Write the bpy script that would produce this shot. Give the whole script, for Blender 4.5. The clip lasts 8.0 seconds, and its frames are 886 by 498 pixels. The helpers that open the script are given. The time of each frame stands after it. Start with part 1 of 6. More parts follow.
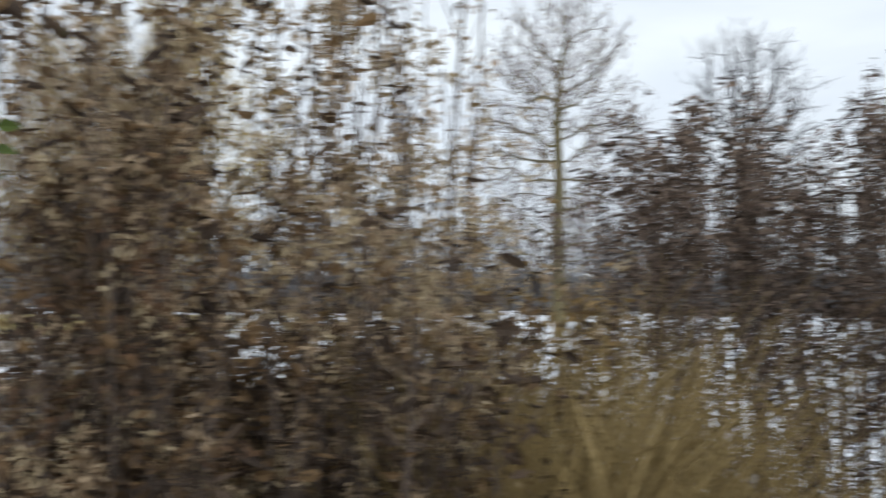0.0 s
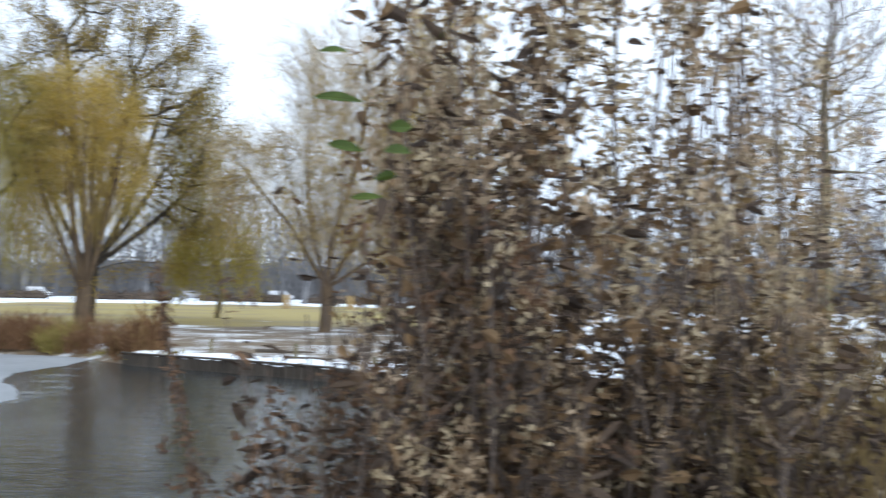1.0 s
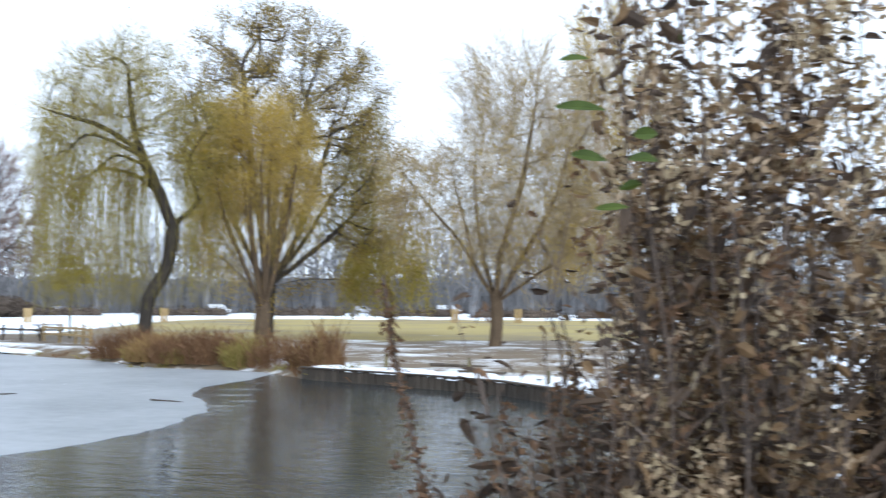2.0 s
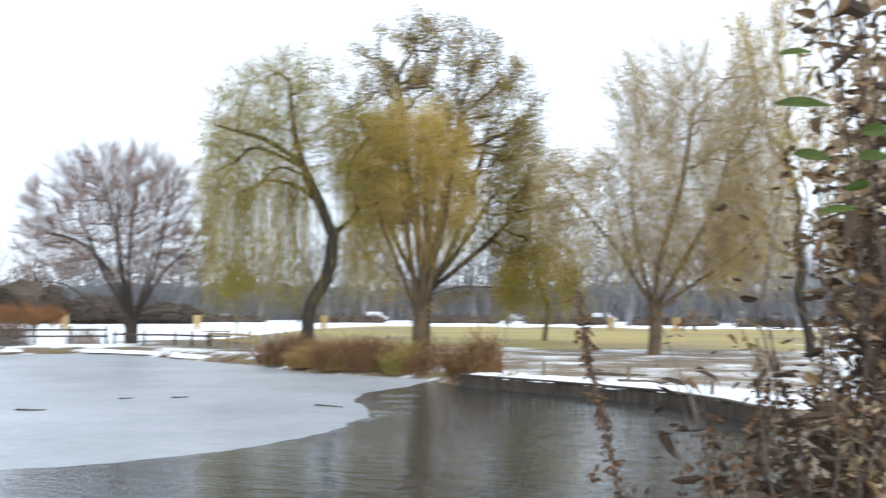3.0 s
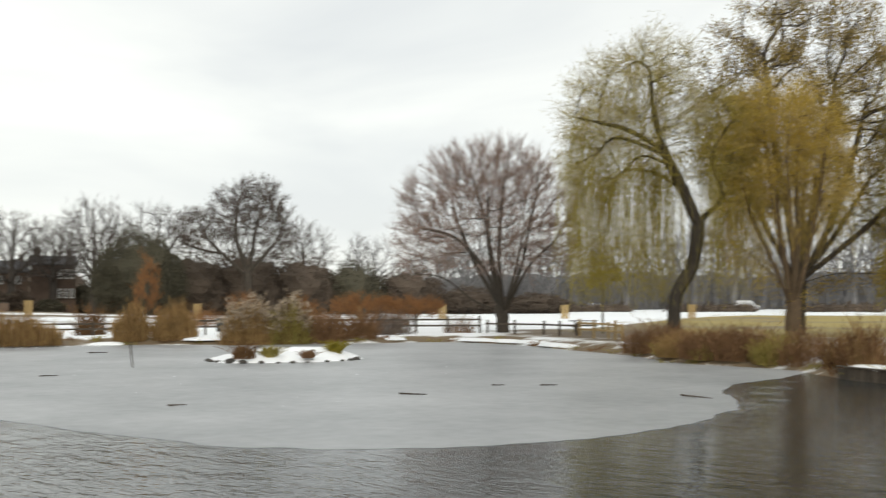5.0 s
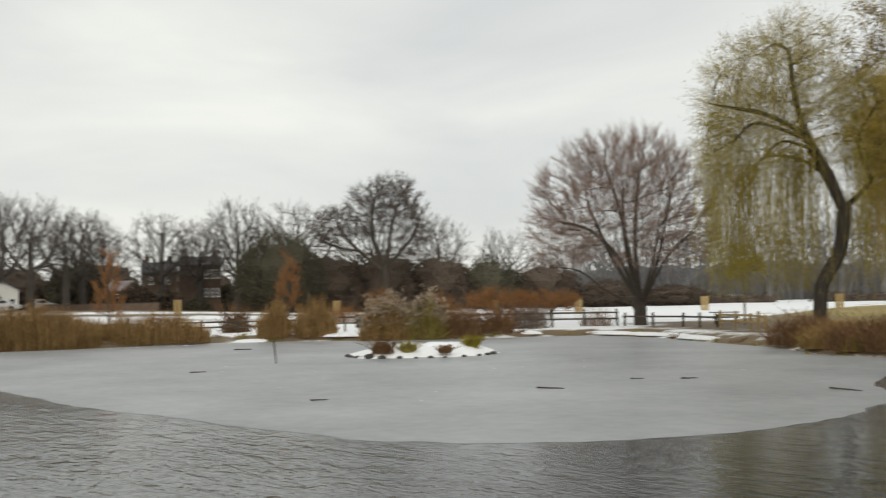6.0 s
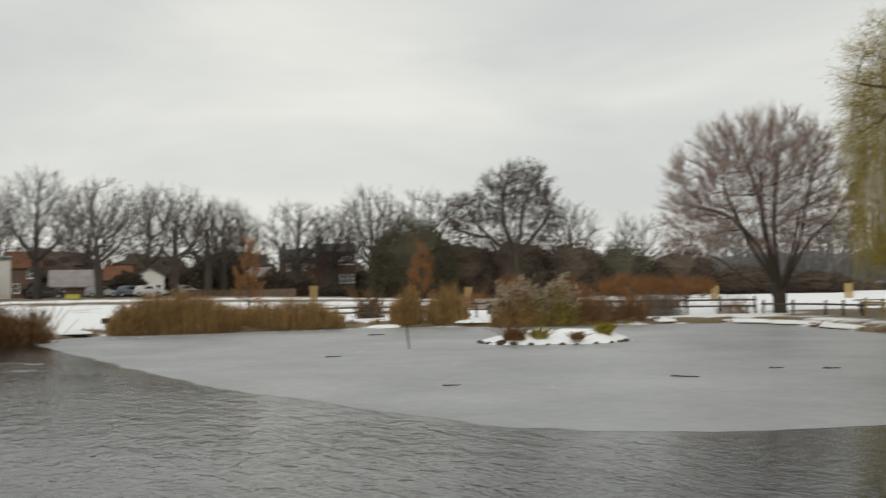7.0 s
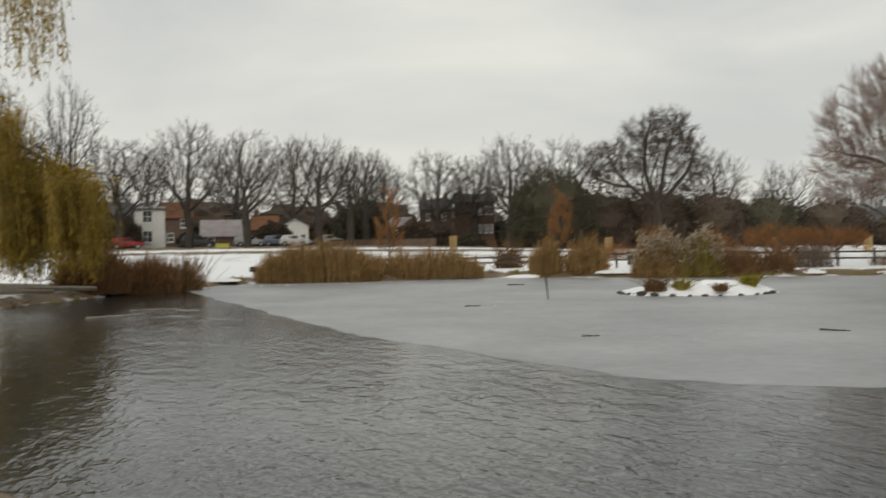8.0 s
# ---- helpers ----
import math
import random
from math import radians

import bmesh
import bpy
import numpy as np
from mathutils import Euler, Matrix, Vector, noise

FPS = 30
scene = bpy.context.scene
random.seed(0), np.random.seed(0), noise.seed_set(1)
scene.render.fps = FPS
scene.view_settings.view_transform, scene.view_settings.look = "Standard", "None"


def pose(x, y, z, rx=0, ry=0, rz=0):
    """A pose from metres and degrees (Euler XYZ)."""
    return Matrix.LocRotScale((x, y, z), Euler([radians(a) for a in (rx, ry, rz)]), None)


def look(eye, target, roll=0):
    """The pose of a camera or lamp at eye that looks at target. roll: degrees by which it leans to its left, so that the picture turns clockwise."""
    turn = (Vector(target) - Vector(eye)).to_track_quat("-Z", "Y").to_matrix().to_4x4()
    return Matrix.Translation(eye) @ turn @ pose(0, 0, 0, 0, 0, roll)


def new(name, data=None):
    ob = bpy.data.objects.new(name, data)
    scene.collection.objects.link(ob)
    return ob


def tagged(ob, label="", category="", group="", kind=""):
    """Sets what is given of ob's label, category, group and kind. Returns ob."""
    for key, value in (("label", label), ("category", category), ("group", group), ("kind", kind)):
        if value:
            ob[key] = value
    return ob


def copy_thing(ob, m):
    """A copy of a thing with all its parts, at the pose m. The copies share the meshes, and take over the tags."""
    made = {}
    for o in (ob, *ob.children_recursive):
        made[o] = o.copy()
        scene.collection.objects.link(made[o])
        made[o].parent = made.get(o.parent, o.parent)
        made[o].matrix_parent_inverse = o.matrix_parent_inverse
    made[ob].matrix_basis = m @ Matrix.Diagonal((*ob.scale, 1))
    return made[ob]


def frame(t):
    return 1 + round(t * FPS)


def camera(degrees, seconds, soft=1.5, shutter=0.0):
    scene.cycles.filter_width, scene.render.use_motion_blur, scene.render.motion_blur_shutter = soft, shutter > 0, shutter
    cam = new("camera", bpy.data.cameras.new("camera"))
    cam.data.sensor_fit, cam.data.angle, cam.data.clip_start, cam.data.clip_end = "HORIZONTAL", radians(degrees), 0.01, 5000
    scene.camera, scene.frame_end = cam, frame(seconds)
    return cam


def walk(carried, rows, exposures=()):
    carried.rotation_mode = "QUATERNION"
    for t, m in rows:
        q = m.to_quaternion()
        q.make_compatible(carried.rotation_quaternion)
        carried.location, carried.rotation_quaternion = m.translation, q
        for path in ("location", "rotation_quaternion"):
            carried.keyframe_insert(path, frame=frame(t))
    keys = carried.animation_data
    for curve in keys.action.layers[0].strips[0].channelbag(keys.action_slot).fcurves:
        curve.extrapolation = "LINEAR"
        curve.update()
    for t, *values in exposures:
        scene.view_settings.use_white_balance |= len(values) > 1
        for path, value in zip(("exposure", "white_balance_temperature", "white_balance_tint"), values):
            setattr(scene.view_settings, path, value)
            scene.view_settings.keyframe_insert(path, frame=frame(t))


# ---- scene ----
EYE = 2.3  # metres over the water; the bank under the camera is 0.6 over it
cam = camera(45.0, 8.0, soft=1.25, shutter=0.72)
PATH = [
    (0, pose(0.520, 0.0, EYE, 92.65, -0.32, 0.00)),
    (0.5, pose(0.395, 0.0, EYE, 92.34, -0.23, 7.67)),
    (1, pose(0.265, 0.0, EYE, 92.27, -0.90, 13.22)),
    (1.5, pose(0.190, 0.0, EYE, 92.50, -0.78, 18.09)),
    (3, pose(0.000, 0.0, EYE, 93.29, -0.19, 30.31)),
    (3.5, pose(0.026, 0.0, EYE, 92.92, -1.44, 35.89)),
    (4, pose(0.051, 0.0, EYE, 93.17, -1.16, 41.03)),
    (4.5, pose(0.090, 0.0, EYE, 93.16, -0.63, 45.72)),
    (5, pose(0.110, 0.0, EYE, 92.74, 0.24, 49.76)),
    (6.5, pose(0.115, 0.0, EYE, 92.41, 1.17, 60.42)),
    (7, pose(0.117, 0.0, EYE, 91.93, 1.05, 64.03)),
    (7.5, pose(0.118, 0.0, EYE, 90.80, 0.89, 68.30)),
    (8, pose(0.120, 0.0, EYE, 89.38, 0.93, 71.47)),
]

EXPOSURES = [(0.0, 0.14, 5950, 8), (0.5, 0.40, 5750, 8), (1.0, 0.66, 5450, 8), (1.5, 0.78, 5350, 8), (3.0, 0.86, 5700, 8), (3.5, 0.74, 5850, 7), (4.5, 0.43, 6400, 7), (5.2, 0.15, 6800, 6), (6.5, -0.12, 6850, 7), (8.0, -0.27, 7000, 7)]
walk(cam, PATH, EXPOSURES)

# ---- world and light: a December overcast, thin high cloud with soft streaks ----
world = bpy.data.worlds.new("overcast")
scene.world = world
world.use_nodes = True
wt = world.node_tree
bg = wt.nodes["Background"]


def wnode(kind, **sets):
    n = wt.nodes.new(kind)
    for k, v in sets.items():
        n.inputs[k].default_value = v
    return n


sky = wt.nodes.new("ShaderNodeTexSky")
sky.sky_type = "NISHITA"
sky.sun_disc = False
sky.sun_elevation = radians(34)
sky.sun_rotation = radians(129)
sky_dim = wnode("ShaderNodeVectorMath")
sky_dim.operation = "SCALE"
sky_dim.inputs["Scale"].default_value = 0.10
wt.links.new(sky.outputs[0], sky_dim.inputs[0])
coord = wt.nodes.new("ShaderNodeTexCoord")
stretch = wnode("ShaderNodeMapping")
stretch.inputs["Scale"].default_value = (1.0, 1.0, 3.2)
wt.links.new(coord.outputs["Generated"], stretch.inputs["Vector"])
clouds = wnode("ShaderNodeTexNoise", Scale=2.3, Detail=5.0, Roughness=0.5, Distortion=0.4)
wt.links.new(stretch.outputs[0], clouds.inputs["Vector"])
ramp = wt.nodes.new("ShaderNodeValToRGB")
ramp.color_ramp.elements[0].position, ramp.color_ramp.elements[0].color = 0.32, (0.65, 0.67, 0.70, 1)
ramp.color_ramp.elements[1].position, ramp.color_ramp.elements[1].color = 0.66, (0.86, 0.87, 0.86, 1)
wt.links.new(clouds.outputs["Fac"], ramp.inputs["Fac"])
veil = wnode("ShaderNodeMix")
veil.data_type = "RGBA"
veil.inputs["Factor"].default_value = 0.93
wt.links.new(sky_dim.outputs[0], veil.inputs["A"])
wt.links.new(ramp.outputs["Color"], veil.inputs["B"])
wt.links.new(veil.outputs["Result"], bg.inputs["Color"])
bg.inputs["Strength"].default_value = 1.10

sun = new("sun", bpy.data.lights.new("sun", "SUN"))
sun.data.energy, sun.data.angle, sun.data.color = 1.0, radians(30), (1.0, 0.96, 0.9)
sun.matrix_world = look((25, -20, 22), (0, 0, 0))


# ---- materials ----
def material(name, dark, light, scale=3.0, rough=0.85, bump=0.2, fine=9.0, vary=0.25, island=False, metal=0.0, spec=0.3, glow=0.0):
    """A surface of two tones mixed by coarse and fine noise, with relief and a shift from object to object."""
    m = bpy.data.materials.new(name)
    m.use_nodes = True
    nt = m.node_tree
    b = nt.nodes["Principled BSDF"]
    co = nt.nodes.new("ShaderNodeTexCoord")
    big = nt.nodes.new("ShaderNodeTexNoise")
    big.inputs["Scale"].default_value, big.inputs["Detail"].default_value = scale, 4.0
    small = nt.nodes.new("ShaderNodeTexNoise")
    small.inputs["Scale"].default_value, small.inputs["Detail"].default_value = scale * fine, 3.0
    for n in (big, small):
        nt.links.new(co.outputs["Object"], n.inputs["Vector"])
    add = nt.nodes.new("ShaderNodeMath")
    add.operation = "ADD"
    nt.links.new(big.outputs["Fac"], add.inputs[0])
    nt.links.new(small.outputs["Fac"], add.inputs[1])
    src = nt.nodes.new("ShaderNodeNewGeometry").outputs["Random Per Island"] if island else nt.nodes.new("ShaderNodeObjectInfo").outputs["Random"]
    shift = nt.nodes.new("ShaderNodeMath")
    shift.operation = "MULTIPLY_ADD"
    nt.links.new(src, shift.inputs[0])
    shift.inputs[1].default_value = vary * 2
    nt.links.new(add.outputs[0], shift.inputs[2])
    ramp = nt.nodes.new("ShaderNodeMapRange")
    ramp.inputs["From Min"].default_value, ramp.inputs["From Max"].default_value = 0.7, 1.3 + vary * 2
    nt.links.new(shift.outputs[0], ramp.inputs["Value"])
    mix = nt.nodes.new("ShaderNodeMix")
    mix.data_type = "RGBA"
    mix.inputs["A"].default_value, mix.inputs["B"].default_value = (*dark, 1), (*light, 1)
    nt.links.new(ramp.outputs[0], mix.inputs["Factor"])
    nt.links.new(mix.outputs["Result"], b.inputs["Base Color"])
    b.inputs["Roughness"].default_value, b.inputs["Metallic"].default_value = rough, metal
    b.inputs["Specular IOR Level"].default_value = spec
    if glow:  # thin leaves let light through
        thin = nt.nodes.new("ShaderNodeBsdfTranslucent")
        nt.links.new(mix.outputs["Result"], thin.inputs["Color"])
        blend = nt.nodes.new("ShaderNodeMixShader")
        blend.inputs["Fac"].default_value = glow
        nt.links.new(b.outputs[0], blend.inputs[1])
        nt.links.new(thin.outputs[0], blend.inputs[2])
        nt.links.new(blend.outputs[0], nt.nodes["Material Output"].inputs["Surface"])
    if bump:
        bm = nt.nodes.new("ShaderNodeBump")
        bm.inputs["Strength"].default_value, bm.inputs["Distance"].default_value = bump, 0.05
        nt.links.new(add.outputs[0], bm.inputs["Height"])
        nt.links.new(bm.outputs[0], b.inputs["Normal"])
    return m


BARK = material("bark", (0.024, 0.02, 0.016), (0.078, 0.064, 0.049), 2.0, bump=0.5)
BARK_GREEN = material("bark_mossy", (0.08, 0.07, 0.04), (0.22, 0.18, 0.09), 1.5, bump=0.5)
BARK_FAR = material("bark_grey", (0.036, 0.031, 0.027), (0.095, 0.081, 0.069), 1.0, bump=0.2)
TWIG_GREY = material("twigs_grey", (0.052, 0.044, 0.040), (0.122, 0.102, 0.090), 0.6, bump=0, island=True)
TWIG_RED = material("twigs_reddish", (0.13, 0.092, 0.075), (0.36, 0.255, 0.21), 0.5, bump=0, island=True)
TWIG_STRAW = material("twigs_straw", (0.20, 0.15, 0.075), (0.46, 0.345, 0.17), 0.4, bump=0, island=True)
BARK_BROWN = material("bark_brown", (0.06, 0.042, 0.026), (0.19, 0.13, 0.075), 1.8, bump=0.5)
TWIG_MAUVE = material("twigs_mauve", (0.085, 0.062, 0.055), (0.23, 0.17, 0.15), 0.5, bump=0, island=True)
TWIG_GOLD = material("twigs_golden", (0.27, 0.195, 0.065), (0.52, 0.395, 0.14), 0.4, bump=0, island=True)
TWIG_OLIVE = material("twigs_olive", (0.18, 0.14, 0.035), (0.40, 0.32, 0.085), 0.4, bump=0, island=True)
LEAF_GOLD = material("leaves_golden", (0.33, 0.225, 0.028), (0.66, 0.46, 0.075), 0.4, bump=0, island=True, vary=0.4, glow=0.45)
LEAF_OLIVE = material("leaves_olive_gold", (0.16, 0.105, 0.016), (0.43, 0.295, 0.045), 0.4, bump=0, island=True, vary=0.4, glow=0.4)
LEAF_LIME = material("leaves_yellow_green", (0.17, 0.14, 0.016), (0.43, 0.355, 0.052), 0.35, bump=0, island=True, vary=0.4, glow=0.35)
LEAF_AUTUMN = material("leaves_autumn", (0.12, 0.085, 0.025), (0.42, 0.30, 0.075), 0.4, bump=0, island=True, vary=0.5, glow=0.4)
LEAF_EVER = material("leaves_evergreen", (0.04, 0.039, 0.026), (0.125, 0.112, 0.075), 0.6, bump=0, island=True, vary=0.4)
LEAF_SCRUB = material("leaves_scrub", (0.05, 0.038, 0.029), (0.145, 0.11, 0.082), 0.5, bump=0, island=True, vary=0.4)
LEAF_ORANGE = material("twigs_orange", (0.12, 0.056, 0.022), (0.34, 0.16, 0.058), 0.7, bump=0, island=True, vary=0.4)
LEAF_GREEN = material("leaves_green", (0.035, 0.058, 0.012), (0.15, 0.20, 0.038), 4.0, bump=0.1, rough=0.5, vary=0.3, glow=0.4)
LEAF_DEAD = material("leaves_dead_brown", (0.068, 0.042, 0.019), (0.42, 0.285, 0.125), 5.0, bump=0, island=True, vary=0.6, glow=0.4)
LEAF_UMBER = material("leaves_dead_umber", (0.048, 0.029, 0.017), (0.31, 0.20, 0.10), 5.0, bump=0, island=True, vary=0.6, glow=0.35)
# far wood: distance haze is painted in as a paler, bluer grey
WOOD_HAZED = material("woods_far_hazed", (0.10, 0.098, 0.10), (0.225, 0.215, 0.212), 0.3, bump=0, island=True, vary=0.4)
LEAF_RUST = material("leaves_dead_rust", (0.045, 0.026, 0.017), (0.26, 0.155, 0.085), 5.0, bump=0, island=True, vary=0.5, glow=0.3)
WOOD_GREY = material("wood_bleached", (0.17, 0.15, 0.125), (0.42, 0.38, 0.33), 2.5, bump=0.4)
YELLOW = material("plastic_yellow", (0.42, 0.40, 0.06), (0.62, 0.60, 0.10), 2.0, rough=0.5, bump=0)
LEAF_DARK = material("leaves_dead_dark", (0.02, 0.014, 0.011), (0.13, 0.09, 0.06), 5.0, bump=0, island=True, vary=0.5, glow=0.15)
HUSK = material("husks_grey_beige", (0.26, 0.19, 0.115), (0.61, 0.465, 0.305), 6.0, bump=0, island=True, vary=0.5, glow=0.35)
LEAF_PURPLE = material("leaves_dead_purple", (0.075, 0.053, 0.043), (0.34, 0.25, 0.185), 4.0, bump=0, island=True, vary=0.5, glow=0.25)
SEED = material("seed_heads_beige", (0.28, 0.215, 0.125), (0.60, 0.485, 0.31), 6.0, bump=0, island=True, vary=0.5, glow=0.3)
STEM = material("shrub_stems", (0.05, 0.039, 0.032), (0.22, 0.17, 0.135), 6.0, bump=0.2, island=True)
REED = material("reeds_straw", (0.22, 0.13, 0.05), (0.54, 0.36, 0.15), 0.8, bump=0, island=True, vary=0.5, glow=0.3)
REED_DARK = material("reeds_rusty", (0.07, 0.04, 0.02), (0.26, 0.14, 0.06), 0.8, bump=0, island=True, vary=0.5, glow=0.2)
REED_RED = material("stems_russet", (0.115, 0.06, 0.029), (0.35, 0.20, 0.10), 0.8, bump=0, island=True, vary=0.5, glow=0.3)
PLUME = material("reed_plumes", (0.22, 0.17, 0.12), (0.44, 0.36, 0.27), 1.5, bump=0, island=True, vary=0.5)
GRASS = material("grass_blades", (0.16, 0.13, 0.022), (0.47, 0.39, 0.12), 2.0, bump=0, island=True, vary=0.5, glow=0.3)
GRASS_NEAR = material("grass_withered", (0.165, 0.12, 0.05), (0.47, 0.35, 0.155), 2.0, bump=0, island=True, vary=0.5, glow=0.3)
SNOW = material("snow", (0.78, 0.80, 0.83), (0.90, 0.91, 0.92), 1.2, rough=0.6, bump=0.4, vary=0.05)
WOOD_DARK = material("wood_weathered", (0.035, 0.028, 0.022), (0.12, 0.095, 0.07), 3.0, bump=0.4)
WOOD_NEW = material("wood_pale", (0.28, 0.19, 0.08), (0.48, 0.35, 0.17), 3.0, bump=0.3)
STONE = material("stone_dark", (0.03, 0.027, 0.024), (0.11, 0.098, 0.085), 2.5, bump=0.6)
WALL_WHITE = material("stucco_white", (0.66, 0.66, 0.64), (0.82, 0.82, 0.80), 0.6, bump=0.1)
BRICK_RED = material("brick_brown", (0.085, 0.06, 0.047), (0.19, 0.135, 0.103), 1.5, bump=0.3)
ROOF_TILE = material("roof_tiles_red", (0.085, 0.040, 0.024), (0.19, 0.088, 0.045), 1.2, bump=0.4)
ROOF_SLATE = material("roof_slate", (0.05, 0.05, 0.055), (0.13, 0.13, 0.135), 1.2, bump=0.4)
ROOF_SNOW = material("roof_thin_snow", (0.16, 0.13, 0.13), (0.40, 0.37, 0.38), 0.8, bump=0.3)
GLASS_DARK = material("window_glass", (0.02, 0.022, 0.025), (0.04, 0.042, 0.045), 1.0, rough=0.08, bump=0, spec=0.6)
FRAME_WHITE = material("paint_white", (0.70, 0.70, 0.68), (0.82, 0.82, 0.80), 2.0, rough=0.5, bump=0)
RUBBER = material("tyre_rubber", (0.012, 0.012, 0.012), (0.03, 0.03, 0.03), 3.0, rough=0.8, bump=0)
CHROME = material("wheel_metal", (0.35, 0.35, 0.36), (0.55, 0.55, 0.56), 3.0, rough=0.3, metal=0.9, bump=0)
LAMP_GLASS = material("lamp_lens", (0.45, 0.42, 0.38), (0.6, 0.58, 0.54), 3.0, rough=0.15, bump=0)
BIN_PAINT = material("bin_paint", (0.02, 0.022, 0.02), (0.06, 0.06, 0.055), 3.0, rough=0.5, bump=0.1)


def paint(name, c):
    return material(name, tuple(v * 0.85 for v in c), c, 1.0, rough=0.25, bump=0, spec=0.6)


# ---- mesh helpers ----
def part(name, bm, mat, parent=None, label=""):
    """Links a bmesh, or (vertices, faces), as one mesh object under a thing."""
    me = bpy.data.meshes.new(name)
    if isinstance(bm, tuple):
        me.from_pydata(bm[0], [], bm[1])
    else:
        bm.to_mesh(me)
        bm.free()
    me.materials.append(mat)
    ob = new(name, me)
    if parent is not None:
        ob.parent = parent
    if label:
        ob["label"] = label
    return ob


def thing(name, label, category, group="", at=None, kind=""):
    ob = new(name)
    if at is not None:
        ob.matrix_basis = at
    return tagged(ob, label, category, group, kind)


def facing(x, y, z=0.0, turn=0.0):
    """A pose at (x, y) whose own y axis points away from the bank where the camera stands."""
    return pose(x, y, z, 0, 0, math.degrees(math.atan2(-x, y)) + turn)


def add_box(bm, x0, x1, y0, y1, z0, z1, bevel=0.0):
    made = bmesh.ops.create_cube(bm, size=1)["verts"]
    bmesh.ops.transform(bm, matrix=Matrix.Translation(((x0 + x1) / 2, (y0 + y1) / 2, (z0 + z1) / 2)) @ Matrix.Diagonal((x1 - x0, y1 - y0, z1 - z0, 1)), verts=made)
    if bevel:
        edges = list({e for v in made for e in v.link_edges})
        bmesh.ops.bevel(bm, geom=edges, offset=bevel, segments=1, affect="EDGES")


def box_bm(*a, bevel=0.0):
    bm = bmesh.new()
    add_box(bm, *a, bevel=bevel)
    return bm


def unit(v):
    return v / np.maximum(np.linalg.norm(v, axis=-1, keepdims=True), 1e-9)


def rings(p, d, r, k, way=None):
    way = d if way is None else way
    ref = np.where(np.abs(way[:, 2:3]) > 0.7, np.array([[1.0, 0.15, 0.0]]), np.array([[0.1, 0.2, 1.0]]))
    u = unit(np.cross(d, ref))
    v = np.cross(d, u)
    a = np.arange(k) * 2 * math.pi / k
    return p[:, None, :] + r[:, None, None] * (np.cos(a)[None, :, None] * u[:, None, :] + np.sin(a)[None, :, None] * v[:, None, :])


def frusta(p0, p1, r0, r1, d0, d1, k):
    """Tapered pieces of branch from p0 to p1, k sides each."""
    n = len(p0)
    way = unit(d0 + d1)
    v = np.concatenate([rings(p0, d0, r0, k, way), rings(p1, d1, r1, k, way)], 1).reshape(-1, 3)
    i = np.arange(k)
    q = np.stack([i, (i + 1) % k, (i + 1) % k + k, i + k], 1)
    f = (np.arange(n)[:, None, None] * 2 * k + q[None]).reshape(-1, 4)
    return v, f


def strands(pts, r0, r1, k=3):
    """Tubes along many polylines of equal count: pts is (n, m, 3)."""
    n, m, _ = pts.shape
    d = unit(np.gradient(pts, axis=1))
    t = np.linspace(0, 1, m)[None, :]
    r = (np.asarray(r0).reshape(-1, 1) * (1 - t) + np.asarray(r1).reshape(-1, 1) * t) * np.ones((n, m))
    v = rings(pts.reshape(-1, 3), d.reshape(-1, 3), r.reshape(-1), k).reshape(-1, 3)
    i = np.arange(k)
    q = np.stack([i, (i + 1) % k, (i + 1) % k + k, i + k], 1)
    f = (np.arange(n)[:, None, None, None] * m * k + np.arange(m - 1)[None, :, None, None] * k + q[None, None]).reshape(-1, 4)
    return v, f


def blades(c, along, across, length, width):
    """Pointed leaves: c is the foot of each, along its axis, across its breadth."""
    length, width = np.asarray(length).reshape(-1, 1), np.asarray(width).reshape(-1, 1)
    mid = c + along * length * 0.45
    v = np.stack([c, mid + across * width / 2, c + along * length, mid - across * width / 2], 1).reshape(-1, 3)
    return v, np.arange(len(c) * 4).reshape(-1, 4)


def curled(c, along, across, length, width, curl):
    """Dead leaves, oval, folded along the midrib and bent down at the tip."""
    length, width, curl = (np.asarray(a).reshape(-1, 1) for a in (length, width, curl))
    up = np.cross(across, along)
    q = c + along * length * 0.08
    m1 = c + along * length * 0.34 - up * curl * length * 0.04
    m2 = c + along * length * 0.70 - up * curl * length * 0.20
    tip = c + along * length * 0.95 - up * curl * length * 0.48
    side, lift = across * width * 0.5, up * width * 0.24
    v = np.stack([q, m1, m2, tip, m1 + side + lift, m2 + side * 0.85 + lift, m1 - side + lift, m2 - side * 0.85 + lift], 1).reshape(-1, 3)
    base = np.array([[0, 1, 4], [1, 2, 5], [1, 5, 4], [2, 3, 5], [0, 6, 1], [1, 6, 7], [1, 7, 2], [2, 7, 3]])
    return v, (np.arange(len(c))[:, None, None] * 8 + base[None]).reshape(-1, 3)


def lance_leaf(length, width, droop):
    """One long pointed leaf, folded along its rib and drooping to the tip."""
    v, f = [], []
    for i in range(7):
        s = i / 6
        half = width * 0.5 * math.sin(math.pi * min(0.98, 0.06 + 0.94 * s)) ** 0.8
        z = -droop * length * s ** 2
        v += [(length * s, half, z + half * 0.5), (length * s, 0, z), (length * s, -half, z + half * 0.35)]
    for i in range(6):
        f += [(3 * i, 3 * i + 1, 3 * i + 4, 3 * i + 3), (3 * i + 1, 3 * i + 2, 3 * i + 5, 3 * i + 4)]
    return np.array(v), f


